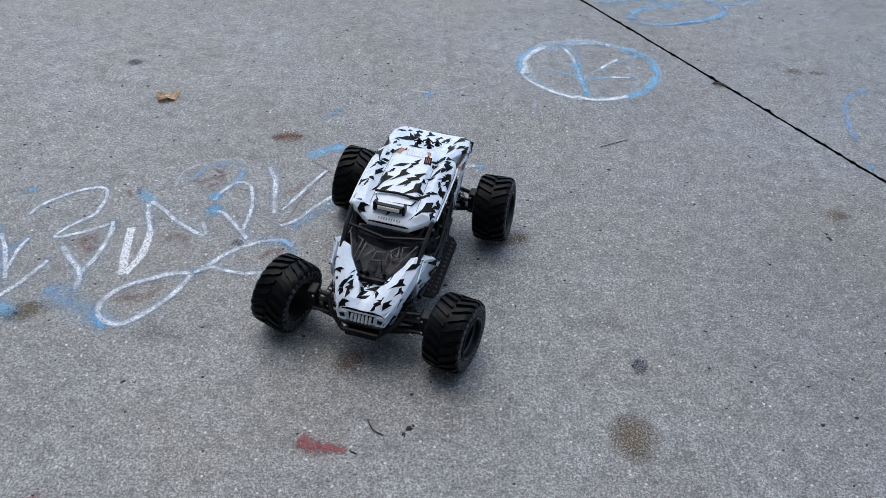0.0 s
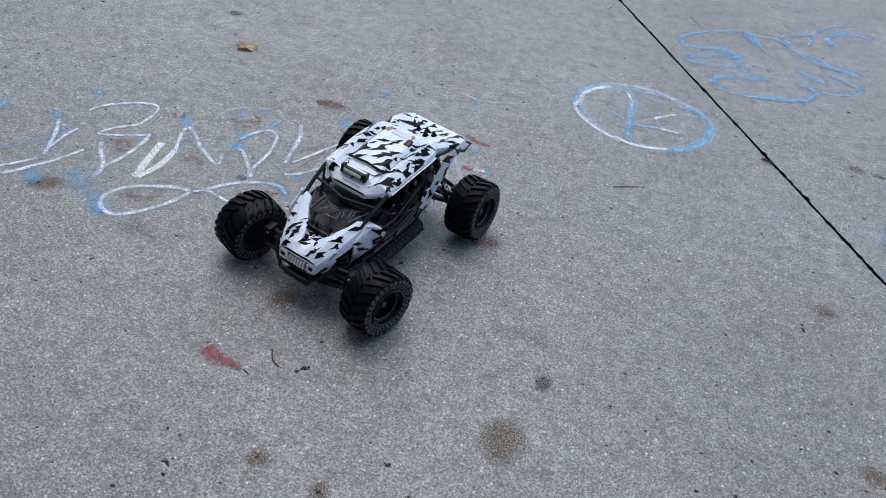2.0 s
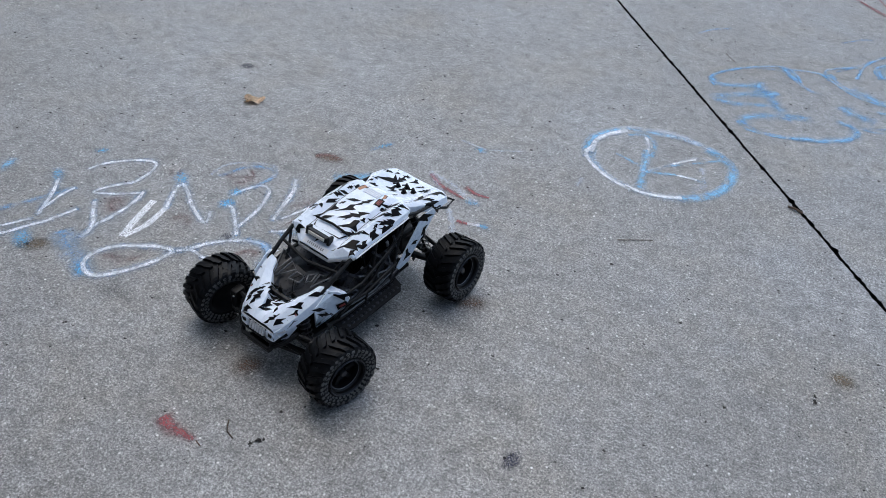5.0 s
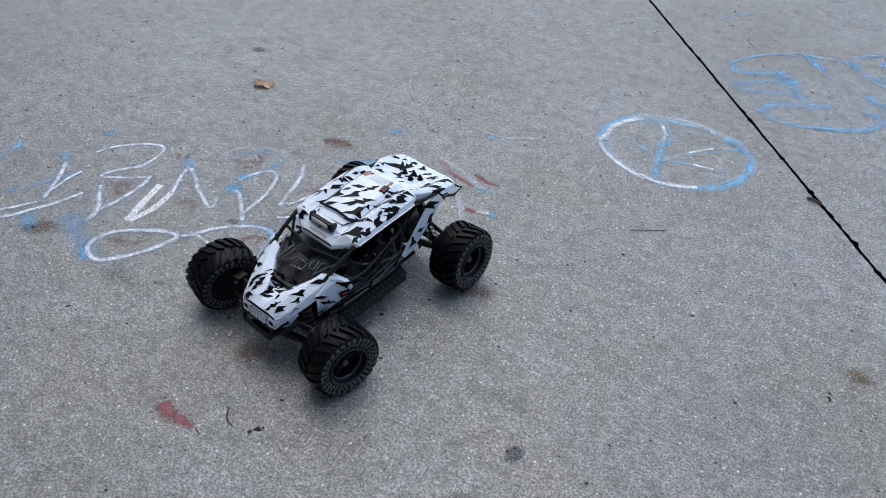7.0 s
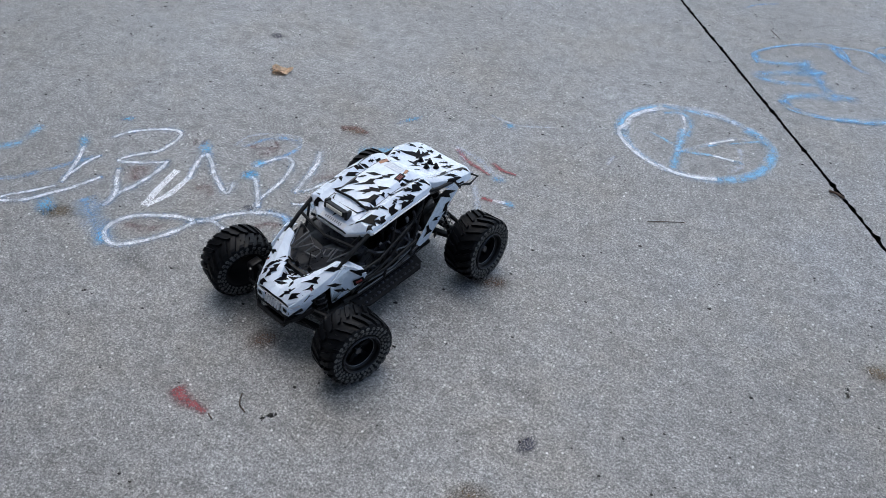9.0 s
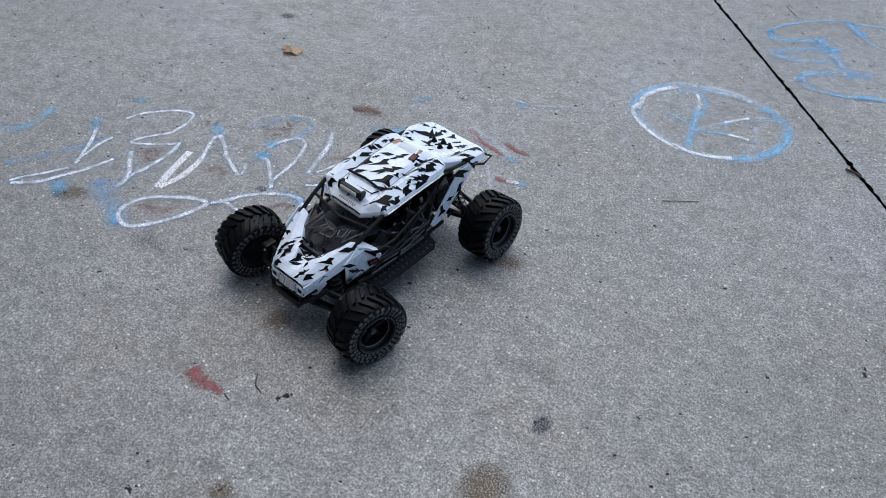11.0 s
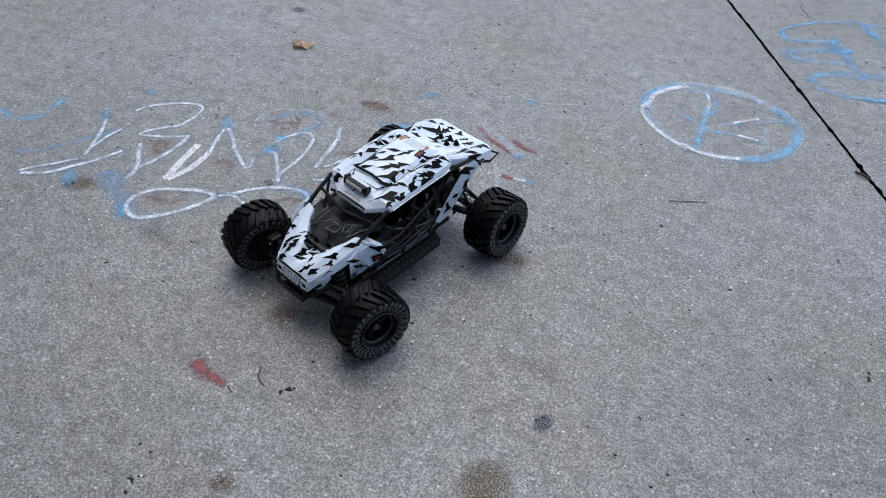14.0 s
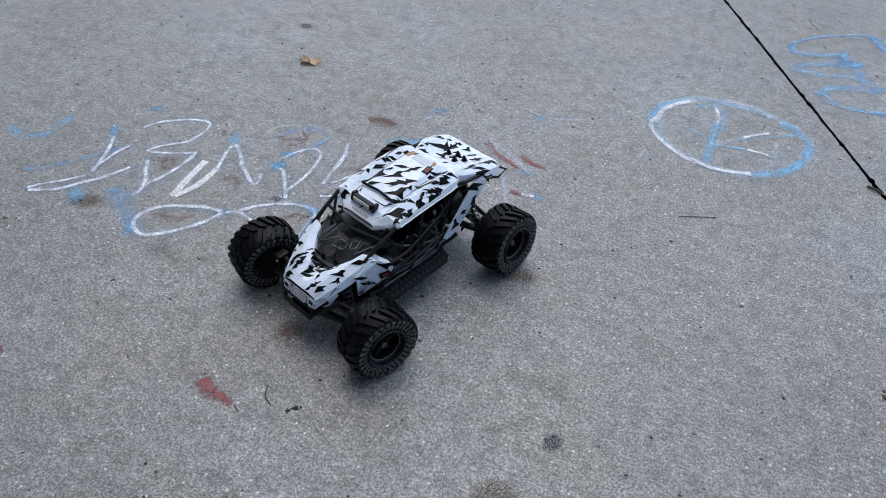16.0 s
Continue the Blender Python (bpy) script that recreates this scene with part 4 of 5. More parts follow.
        tube(bm, [top.lerp(foot, 0.5), foot], 0.0028, 8)
        tube(bm, [foot.lerp(top, 0.02), foot.lerp(top, 0.10)], 0.0065, 10)
        shock = part("shock_absorber", bm, PLASTIC, car)
        bm = bmesh.new()
        way = (foot - top)
        turn = way.to_track_quat("Z", "Y").to_matrix()
        tube(bm, [top + way * (0.08 + 0.82 * k / 96) + turn @ Vector((math.cos(k * math.pi / 6) * .0105, math.sin(k * math.pi / 6) * .0105, 0)) for k in range(97)], 0.0013, 5)
        part("spring", bm, STEEL, shock, "dark coil spring")
        # knuckle with two bright screw heads
        bm = block(bmesh.new(), (0.018, 0.026, 0.050), pose(s * .108, y, .080), 0.003)
        knuckle = part("knuckle", bm, PLASTIC, car)
        for dz in (0.016, -0.014):
            bm = bmesh.new()
            bmesh.ops.create_uvsphere(bm, u_segments=8, v_segments=6, radius=0.0024, matrix=pose(s * .104, y - 0.0145, .080 + dz))
            part("screw", bm, BRIGHT, knuckle, "bright screw head")
        if end < 0:
            bm = bmesh.new()
            tube(bm, [(s * .022, y - .020, .066), (s * .104, y - .020, .072)], 0.0028, 8)
            part("steering_link", bm, PLASTIC, car)
            bm = bmesh.new()
            bmesh.ops.create_uvsphere(bm, u_segments=8, v_segments=6, radius=0.0028, matrix=pose(s * .086, y - .0232, .064))
            part("ball_end", bm, BRIGHT, car, "bright ball end")

# chassis, gear housings and shock towers
bm = block(bmesh.new(), (0.130, 0.300, 0.010), pose(0, 0.0, 0.052), 0.004)
part("chassis_plate", bm, PLASTIC, car)
bm = block(bmesh.new(), (0.118, 0.230, 0.030), pose(0, 0.01, 0.070), 0.006)
part("floor_tub", bm, FABRIC, car)
for y in (AXLE_F, AXLE_R):
    bm = block(bmesh.new(), (0.062, 0.070, 0.056), pose(0, y, 0.076), 0.008)
    part("gear_housing", bm, PLASTIC, car)
for y, z in ((AXLE_F + 0.024, 0.100), (AXLE_R - 0.024, 0.125)):
    bm = bmesh.new()
    slab(bm, [(-.058, .050), (-.050, .054), (-.02, .040), (.02, .040), (.050, .054), (.058, .050), (.034, 0), (.024, -.04), (-.024, -.04), (-.034, 0)], 0.006, pose(0, y, z, 90))
    part("shock_tower", bm, PLASTIC, car)

# front bumper
bumper = part("front_bumper", tube(bmesh.new(), [(-.074, -.190, .108), (-.060, -.213, .092), (-.034, -.231, .074), (.034, -.231, .074), (.060, -.213, .092), (.074, -.190, .108)], 0.0046, 8), PLASTIC, car, "black tubular front bumper")
part("upper_bar", tube(bmesh.new(), [(-.056, -.200, .104), (-.040, -.226, .090), (.040, -.226, .090), (.056, -.200, .104)], 0.0034, 8), PLASTIC, bumper)
part("skid_plate", slab(bmesh.new(), [(-.030, -.228), (.030, -.228), (.028, -.190), (-.028, -.190)], 0.006, pose(0, 0, 0.056)), PLASTIC, bumper)
for x in (-.026, 0.0, .026):
    part("bumper_strut", tube(bmesh.new(), [(x, -.230, .073), (x * .9, -.212, .062)], 0.0032, 6), PLASTIC, bumper)
for s in (1, -1):
    part("bumper_strut", tube(bmesh.new(), [(s * .038, -.226, .091), (s * .040, -.229, .077)], 0.0032, 6), PLASTIC, bumper)

# nose: dark grille opening, silver ribs, lamps
bm = slab(bmesh.new(), [(-.040, .090), (.040, .090), (.043, .110), (.036, .119), (-.036, .119), (-.043, .110)], 0.004, pose(0, -0.217, 0, 90))
grille = part("grille", bm, INKBLACK, car, "black grille opening")
for k in range(6):
    x = -0.0170 + 0.0068 * k
    part("grille_rib", block(bmesh.new(), (0.0046, 0.005, 0.016), pose(x, -0.2240, 0.1020, -22), 0.0012), SILVER, grille, "silver grille rib")
for s in (1, -1):
    bm = slab(bmesh.new(), [(s * .022, .092), (s * .038, .091), (s * .045, .106), (s * .040, .114), (s * .024, .110)], 0.003, pose(0, -0.2215, 0, 90))
    surround = part("headlamp", bm, PAINT, grille, "white headlamp surround")
    bm = slab(bmesh.new(), [(s * .030, .100), (s * .038, .099), (s * .041, .107), (s * .031, .109)], 0.002, pose(0, -0.2232, 0, 90))
    part("lamp_slot", bm, INKBLACK, surround, "black lamp slot")
part("nose_chin", slab(bmesh.new(), [(-.036, .086), (.036, .086), (.044, .0935), (-.044, .0935)], 0.004, pose(0, -0.220, 0, 90)), WHITE, grille, "white chin strip")

# dark cowl with raised triangular frames, between hood and dash
cowl = [(-0.148, .137, .030), (-0.124, .147, .056), (-0.092, .158, .066), (-0.058, .150, .070)]
bm = bmesh.new()
rows = [[bm.verts.new((x * w, y, z + (0.006 * abs(x) ** 2 if abs(x) < 1 else .010) - (0.004 if x == 0 else 0))) for x in (-1, -.66, -.33, 0, .33, .66, 1)] for y, z, w in cowl]
for a, b in zip(rows, rows[1:]):
    for k in range(6):
        bm.faces.new((a[k], a[k + 1], b[k + 1], b[k]))
bmesh.ops.solidify(bm, geom=bm.faces[:], thickness=0.003)
cowl_part = part("cowl", bm, PANEL, car, "charcoal faceted cowl panel")
# frames paler than the cowl, their edge glints put into the colour
for pts in (
    [(-.067, -.085, .173), (-.041, -.091, .167), (-.046, -.138, .155)], [(-.033, -.095, .165), (-.014, -.104, .161), (-.039, -.136, .153)],
    [(-.009, -.107, .160), (.012, -.106, .160), (.012, -.122, .155), (-.014, -.126, .154)], [(.016, -.101, .162), (.029, -.090, .166), (.032, -.109, .161), (.022, -.115, .158)],
    [(.036, -.090, .167), (.062, -.084, .173), (.041, -.120, .160)],
):
    part("raised_frame", tube(bmesh.new(), pts, 0.0017, 6, closed=True), EDGE, cowl_part)
for x, y in ((-0.012, -0.150), (0.018, -0.146)):
    bm = bmesh.new()
    tube(bm, [(x, y, .136), (x, y, .150)], 0.0024, 8)
    tube(bm, [(x - .007, y - .003, .1475), (x, y + .002, .150), (x + .009, y - .001, .1485)], 0.0011, 6)
    bmesh.ops.create_uvsphere(bm, u_segments=10, v_segments=6, radius=0.0042, matrix=pose(x, y, 0.1425))
    part("body_clip", bm, INKBLACK, hood, "black body clip on a post")
part("antenna_lead", tube(bmesh.new(), [(.012, -.142, .146), (.006, -.128, .168), (.016, -.112, .172), (.030, -.120, .166)], 0.0009, 6), INKBLACK, cowl_part)

# cabin: two seats with harness tags, dash, steering wheel
for s in (1, -1):
    bm = block(bmesh.new(), (0.050, 0.060, 0.020), pose(s * .034, .000, .095, -6), 0.006)
    block(bm, (0.050, 0.018, 0.085), pose(s * .034, .036, .135, -16), 0.006)
    block(bm, (0.030, 0.014, 0.028), pose(s * .034, .052, .185, -16), 0.005)
    seat = part("seat", bm, FABRIC, car, "black moulded bucket seat")
    for dx in (-.012, .012):
        part("harness", tube(bmesh.new(), [(s * .034 + dx, .043, .176), (s * .034 + dx, .024, .150), (s * .034 + dx * .6, .012, .112)], 0.0032, 6), PLASTIC, seat)
        part("harness_tag", block(bmesh.new(), (0.005, 0.002, 0.009), pose(s * .034 + dx, .0195, .150, -16), 0.0004), GREYPRINT, seat, "pale harness tag")
part("dashboard", block(bmesh.new(), (0.136, 0.030, 0.034), pose(0, -.050, .142, 12), 0.006), PANEL, car, "black dashboard")
bm = bmesh.new()
m = pose(.034, -.026, .158, 62)
tube(bm, [m @ Vector((math.cos(a) * .015, math.sin(a) * .015, 0)) for a in [2 * math.pi * k / 20 for k in range(20)]], 0.0018, 6, closed=True)
tube(bm, [m @ Vector((-.015, 0, 0)), m @ Vector((.015, 0, 0))], 0.0018, 6)
part("steering_wheel", bm, PLASTIC, car)
part("rear_bulkhead", block(bmesh.new(), (0.140, 0.008, 0.120), pose(0, .092, .140, -14), 0.003), FABRIC, car, "black cabin bulkhead")
part("cross_bar", tube(bmesh.new(), [(-.075, -.078, .188), (0, -.086, .178), (.075, -.078, .188)], 0.0032, 8), PLASTIC, car)
part("cross_bar", tube(bmesh.new(), [(-.078, .110, .202), (.078, .110, .202)], 0.0040, 8), PLASTIC, car)

def band(path, high, low, out):
    """A thin upright strip along a path of the shell's rim."""
    bm = bmesh.new()
    top = [bm.verts.new((x + math.copysign(out, x) * 0.5, y - out, z + high)) for x, y, z in path]
    foot = [bm.verts.new((x * 0.985, y, z - low)) for x, y, z in path]
    for k in range(len(path) - 1):
        bm.faces.new((top[k], top[k + 1], foot[k + 1], foot[k]))
    bmesh.ops.solidify(bm, geom=bm.faces[:], thickness=0.0016)
    return bm


part("visor_lip", band([(-.084, -.040, .2060), (-.080, -.047, .2055), (-.057, -.0595, .1985), (-.040, -.0705, .1945), (.040, -.0705, .1945), (.057, -.0595, .1985), (.080, -.047, .2055), (.084, -.040, .2060)], 0.003, 0.006, 0.001), WHITE, body, "plain white visor lip")
part("hood_lip", band([(-.058, -.204, .1170), (-.044, -.2215, .1120), (-.036, -.2235, .1180), (.036, -.2235, .1180), (.044, -.2215, .1120), (.058, -.204, .1170)], 0.002, 0.004, 0.001), WHITE, hood, "plain white hood lip")
for s in (1, -1):
    part("side_lip", tube(bmesh.new(), [(s * .0845, -.040, .2045), (s * .0855, .0, .2085), (s * .0862, .05, .2115), (s * .0855, .095, .2115), (s * .083, .118, .2105)], 0.0018, 6), WHITE, body, "plain white roof lip")
    # lamp frames beside the grille and crest line of the hood
    part("lamp_frame", tube(bmesh.new(), [(s * .028, -.2255, .094), (s * .043, -.2235, .094), (s * .050, -.2140, .104), (s * .047, -.2190, .112)], 0.0016, 6), WHITE, hood, "white lamp frame")

# light bar in its dark scoop on the roof
bm = bmesh.new()
pts = [(-.035, -.032), (.033, -.032), (.040, -.017), (-.040, -.017)]
bm.faces.new([bm.verts.new((x, y, skin_height(ROOF, x, y) + 0.0012)) for x, y in pts])
bmesh.ops.solidify(bm, geom=bm.faces[:], thickness=-0.0008)
scoop = part("roof_scoop", bm, INKBLACK, body, "black recess behind the light bar")
bm = block(bmesh.new(), (0.050, 0.012, 0.012), pose(-.004, -.050, .2205, -14), 0.002)
bar = part("light_bar", bm, PLASTIC, car, "black roof light bar")
part("lens", block(bmesh.new(), (0.042, 0.0022, 0.0070), pose(-.004, -.0561, .2222, -14), 0.0006), LENS, bar, "pale light bar lens")
for s in (1, -1):
    part("bracket", block(bmesh.new(), (0.006, 0.014, 0.018), pose(s * .028 - .004, -.047, .2190, -14), 0.0015), PLASTIC, bar)
part("scoop_lip", tube(bmesh.new(), [(-.042, -.017, .2275), (0, -.014, .2290), (.042, -.017, .2275)], 0.0024, 8), INKBLACK, body)

# thin grey lines that paint in the shading beside the roof's ridges
for s in (1, -1):
    bm = tube(bmesh.new(), [(s * .0445, y, skin_height(ROOF, .0445, y) + 0.0002) for y in (-.040, -.020, .0, .025, .05, .075, .095, .112)], 0.0006, 6)
    part("roof_ridge_shade", bm, EDGE, body, "grey line along the roof panel's edge, its shading painted in")
# roof vent, prints and visor lettering bars
for k in range(8):
    x = -0.0175 + 0.005 * k
    part("vent_rib", block(bmesh.new(), (0.0030, 0.020, 0.0030), pose(x, .104, .2385, 0), 0.0008), WHITE, body, "white vent rib")


def printed(parent, sections, x, y, size, turn, material, label, lift=0.0007):
    """A flat print laid on a skin."""
    bm = bmesh.new()
    m = pose(x, y, 0, 0, 0, turn)
    rows = []
    for j in range(3):
        row = []
        for i in range(5):
            p = m @ Vector((size[0] * (i / 4 - 0.5), size[1] * (j / 2 - 0.5), 0))
            row.append(bm.verts.new((p.x, p.y, skin_height(sections, p.x, p.y) + lift)))
        rows.append(row)
    for a, b in zip(rows, rows[1:]):
        for i in range(4):
            bm.faces.new((a[i], a[i + 1], b[i + 1], b[i]))
    return part("print", bm, material, parent, label)


printed(body, ROOF, .030, .088, (.014, .022), 8, INKBLACK, "black badge")
for k in range(3):
    printed(body, ROOF, .030 - .0035 + .0035 * k, .088, (.0018, .015), 8, RED, "red lettering bar", 0.0011)
printed(body, ROOF, -.030, .104, (.010, .020), -14, TAN, "tan print")
printed(body, ROOF, .026, .110, (.006, .014), 20, TAN, "tan print")
printed(body, ROOF, 0, -.0628, (.064, .0105), 0, WHITE, "plain white visor strip")
for k in range(9):
    printed(body, ROOF, -.020 + .005 * k, -.0635, (.0028, .0045), 0, GREYPRINT, "grey lettering bar", 0.0012)
for s in (1, -1):
    printed(hood, HOOD, s * .060, -.186, (.007, .022), -s * 20, INKBLACK, "black badge")
    for k in range(3):
        printed(hood, HOOD, s * (.0605 - .002 * k), -.179 - .0055 * k, (.0045, .0022), -s * 20, RED, "red lettering bar", 0.0012)
    # fender badge
    bm = upright([(-.104, .132), (-.086, .138), (-.084, .128), (-.101, .118)], 0.0, 0.0006)
    for v in bm.verts:
        v.co.x = s * (v.co.x + 0.0022 + fin_side(v.co.y, v.co.z))
    part("badge", bm, INKBLACK, car, "black fender badge")
    bm = upright([(-.100, .129), (-.089, .133), (-.088, .129), (-.098, .124)], 0.0, 0.0006)
    for v in bm.verts:
        v.co.x = s * (v.co.x + 0.0030 + fin_side(v.co.y, v.co.z))
    part("badge_bar", bm, RED, car, "dark red lettering bar")
# ---- black shards printed on the white shell ----
WEDGE = [(-.5, -.15), (.05, .05), (.25, .5), (.5, .42), (.36, -.02), (.46, -.5), (.0, -.3)]
BOLT = [(-.5, -.35), (-.1, .1), (-.15, .35), (.15, .15), (.1, .5), (.5, .3), (.2, -.15), (.2, -.4), (-.1, -.2), (-.15, -.5)]
SLIVER = [(-.5, -.2), (0, .5), (.5, .2), (.1, -.5)]
CHIP = [(-.5, -.5), (-.25, .42), (.5, .5), (.15, .0), (.36, -.42)]


def shard_sheet(x, y, length, width, turn, outline):
    """A flat shard at a place, cut fine enough to bend over a skin."""
    bm = bmesh.new()
    m = pose(x, y, 0, 0, 0, turn)
    bm.faces.new([bm.verts.new(m @ Vector((u * length * 1.32, v * (width + 0.002) * 1.42, 0))) for u, v in outline])
    bmesh.ops.triangulate(bm, faces=bm.faces[:])
    bmesh.ops.subdivide_edges(bm, edges=bm.edges[:], cuts=4, use_grid_fill=True)
    return bm


SKINS = {ob.name: BVHTree.FromPolygons([v.co for v in ob.data.vertices], [f.vertices for f in ob.data.polygons]) for ob in (body, hood, deck)}


def shard(parent, sections, x, y, length, width, turn, outline):
    """A shard laid on a lofted skin, pressed down from above."""
    bm = shard_sheet(x, y, length, width, turn, outline)
    for v in bm.verts:
        v.co.y = min(max(v.co.y, sections[0][0] + 0.0015), sections[-1][0] - 0.0015)
        rim = next(h1[-1][0] + (h0[-1][0] - h1[-1][0]) * (y1 - v.co.y) / (y1 - y0) for (y0, h0), (y1, h1) in zip(sections, sections[1:]) if v.co.y <= y1)
        v.co.x = min(max(v.co.x, 0.0012 - rim), rim - 0.0012)
        place, normal, _, _ = SKINS[parent.name].ray_cast(Vector((v.co.x, v.co.y, 0.4)), Vector((0, 0, -1)))
        v.co = place + normal * 0.0006 if place else Vector((v.co.x, v.co.y, skin_height(sections, v.co.x, v.co.y) + 0.0006))
    part("shard_print", bm, INKBLACK, parent, "black shard print")


def strip_side(y, z):
    """How far out the quarter strip stands."""
    return 0.078 + (z - 0.08) * 0.05


def side_shard(way_out, y, z, length, width, turn, outline):
    """A shard on both flanks."""
    for s in (1, -1):
        bm = shard_sheet(y, z, length, width, turn, outline)
        for v in bm.verts:
            v.co = Vector((s * (way_out(v.co.x, v.co.y) + 0.0026), v.co.x, v.co.y))
        part("shard_print", bm, INKBLACK, car, "black shard print")


shard(body, ROOF, -0.079, -0.025, 0.029, 0.026, 6, WEDGE)
shard(body, ROOF, -0.082, 0.009, 0.027, 0.016, -15, BOLT)
shard(body, ROOF, -0.042, 0.009, 0.044, 0.013, 62, WEDGE)
shard(body, ROOF, -0.052, 0.039, 0.024, 0.004, 60, CHIP)
shard(body, ROOF, -0.061, 0.056, 0.028, 0.009, 27, BOLT)
shard(body, ROOF, -0.068, 0.084, 0.040, 0.010, 103, WEDGE)
shard(body, ROOF, -0.087, 0.092, 0.016, 0.004, -15, SLIVER)
shard(body, ROOF, -0.042, 0.107, 0.023, 0.008, 3, SLIVER)
shard(body, ROOF, -0.016, 0.062, 0.025, 0.005, 21, SLIVER)
shard(body, ROOF, 0.007, 0.071, 0.033, 0.007, 52, BOLT)
shard(body, ROOF, -0.012, 0.033, 0.035, 0.010, 47, WEDGE)
shard(body, ROOF, 0.015, 0.030, 0.051, 0.011, 36, BOLT)
shard(body, ROOF, 0.023, 0.004, 0.035, 0.016, 34, WEDGE)
shard(body, ROOF, -0.029, -0.007, 0.032, 0.004, 37, SLIVER)
shard(body, ROOF, 0.047, -0.003, 0.046, 0.009, 22, BOLT)
shard(body, ROOF, 0.054, -0.037, 0.043, 0.013, 40, WEDGE)
shard(body, ROOF, 0.058, 0.067, 0.035, 0.006, 49, SLIVER)
shard(body, ROOF, 0.072, 0.059, 0.032, 0.009, 51, WEDGE)
shard(body, ROOF, 0.070, 0.089, 0.023, 0.007, 83, WEDGE)
shard(body, ROOF, 0.055, 0.108, 0.051, 0.007, 42, SLIVER)
shard(body, ROOF, 0.046, 0.085, 0.015, 0.004, 38, CHIP)
shard(body, ROOF, 0.075, 0.020, 0.017, 0.005, 77, CHIP)
shard(body, ROOF, -0.055, -0.052, 0.018, 0.007, -3, CHIP)
shard(body, ROOF, -0.007, -0.053, 0.010, 0.005, 62, WEDGE)
shard(body, ROOF, 0.013, -0.069, 0.008, 0.004, -2, CHIP)
shard(body, ROOF, 0.083, 0.051, 0.027, 0.004, 83, CHIP)
shard(body, ROOF, 0.075, -0.040, 0.011, 0.005, 47, CHIP)
shard(body, ROOF, -0.060, 0.014, 0.013, 0.004, -43, SLIVER)
shard(body, ROOF, 0.069, 0.091, 0.016, 0.008, 68, CHIP)
shard(body, ROOF, 0.073, 0.059, 0.024, 0.008, 57, BOLT)
shard(body, ROOF, 0.076, 0.021, 0.018, 0.007, 86, CHIP)
shard(body, ROOF, 0.078, -0.008, 0.012, 0.005, 70, CHIP)
shard(body, ROOF, 0.081, 0.047, 0.011, 0.004, 77, CHIP)
shard(deck, DECK, -0.061, 0.232, 0.031, 0.009, 61, WEDGE)
shard(deck, DECK, -0.045, 0.208, 0.050, 0.008, 50, SLIVER)
shard(deck, DECK, -0.035, 0.240, 0.018, 0.011, 48, CHIP)
shard(deck, DECK, -0.011, 0.249, 0.017, 0.012, 51, WEDGE)
shard(deck, DECK, -0.028, 0.191, 0.018, 0.017, 27, WEDGE)
shard(deck, DECK, 0.029, 0.236, 0.022, 0.008, 34, BOLT)
shard(deck, DECK, 0.048, 0.186, 0.040, 0.008, 84, WEDGE)
shard(deck, DECK, 0.065, 0.238, 0.017, 0.018, -4, CHIP)
shard(deck, DECK, 0.071, 0.196, 0.025, 0.004, 60, SLIVER)
shard(deck, DECK, 0.011, 0.275, 0.019, 0.007, -2, SLIVER)
shard(deck, DECK, 0.079, 0.188, 0.046, 0.005, 78, BOLT)
shard(deck, DECK, -0.042, 0.223, 0.021, 0.004, -60, SLIVER)
shard(hood, HOOD, -0.080, -0.141, 0.018, 0.005, -33, CHIP)
shard(hood, HOOD, -0.069, -0.161, 0.025, 0.004, -17, WEDGE)
shard(hood, HOOD, -0.033, -0.192, 0.027, 0.009, 67, BOLT)
shard(hood, HOOD, -0.012, -0.191, 0.024, 0.008, 70, WEDGE)
shard(hood, HOOD, 0.015, -0.182, 0.029, 0.004, -62, WEDGE)
shard(hood, HOOD, 0.024, -0.208, 0.027, 0.007, 41, BOLT)
shard(hood, HOOD, -0.032, -0.149, 0.036, 0.006, 64, WEDGE)
shard(hood, HOOD, -0.017, -0.137, 0.036, 0.010, 74, BOLT)
shard(hood, HOOD, 0.014, -0.170, 0.036, 0.009, 11, SLIVER)
shard(hood, HOOD, 0.035, -0.143, 0.035, 0.008, 81, WEDGE)
shard(hood, HOOD, 0.068, -0.132, 0.025, 0.004, 43, SLIVER)
shard(hood, HOOD, 0.048, -0.170, 0.027, 0.006, 38, WEDGE)
shard(hood, HOOD, -0.045, -0.185, 0.018, 0.004, 37, SLIVER)
shard(hood, HOOD, -0.035, -0.215, 0.016, 0.005, -14, CHIP)
shard(hood, HOOD, -0.022, -0.159, 0.021, 0.004, 81, SLIVER)
shard(hood, HOOD, 0.014, -0.128, 0.017, 0.004, 22, WEDGE)
shard(hood, HOOD, 0.042, -0.204, 0.018, 0.004, 40, CHIP)
side_shard(fin_side, -0.100, 0.158, 0.034, 0.009, -39, WEDGE)
side_shard(fin_side, -0.143, 0.144, 0.034, 0.004, -37, SLIVER)
side_shard(fin_side, -0.123, 0.116, 0.046, 0.008, -48, BOLT)
side_shard(fin_side, -0.122, 0.090, 0.030, 0.018, -46, CHIP)
side_shard(strip_side, 0.171, 0.146, 0.015, 0.014, -6, CHIP)
side_shard(strip_side, 0.142, 0.131, 0.018, 0.005, -26, CHIP)
side_shard(strip_side, 0.114, 0.111, 0.020, 0.020, 30, WEDGE)
side_shard(strip_side, 0.089, 0.078, 0.014, 0.010, -25, CHIP)
side_shard(strip_side, 0.144, 0.084, 0.014, 0.010, 57, SLIVER)
side_shard(strip_side, 0.170, 0.182, 0.045, 0.011, -35, CHIP)
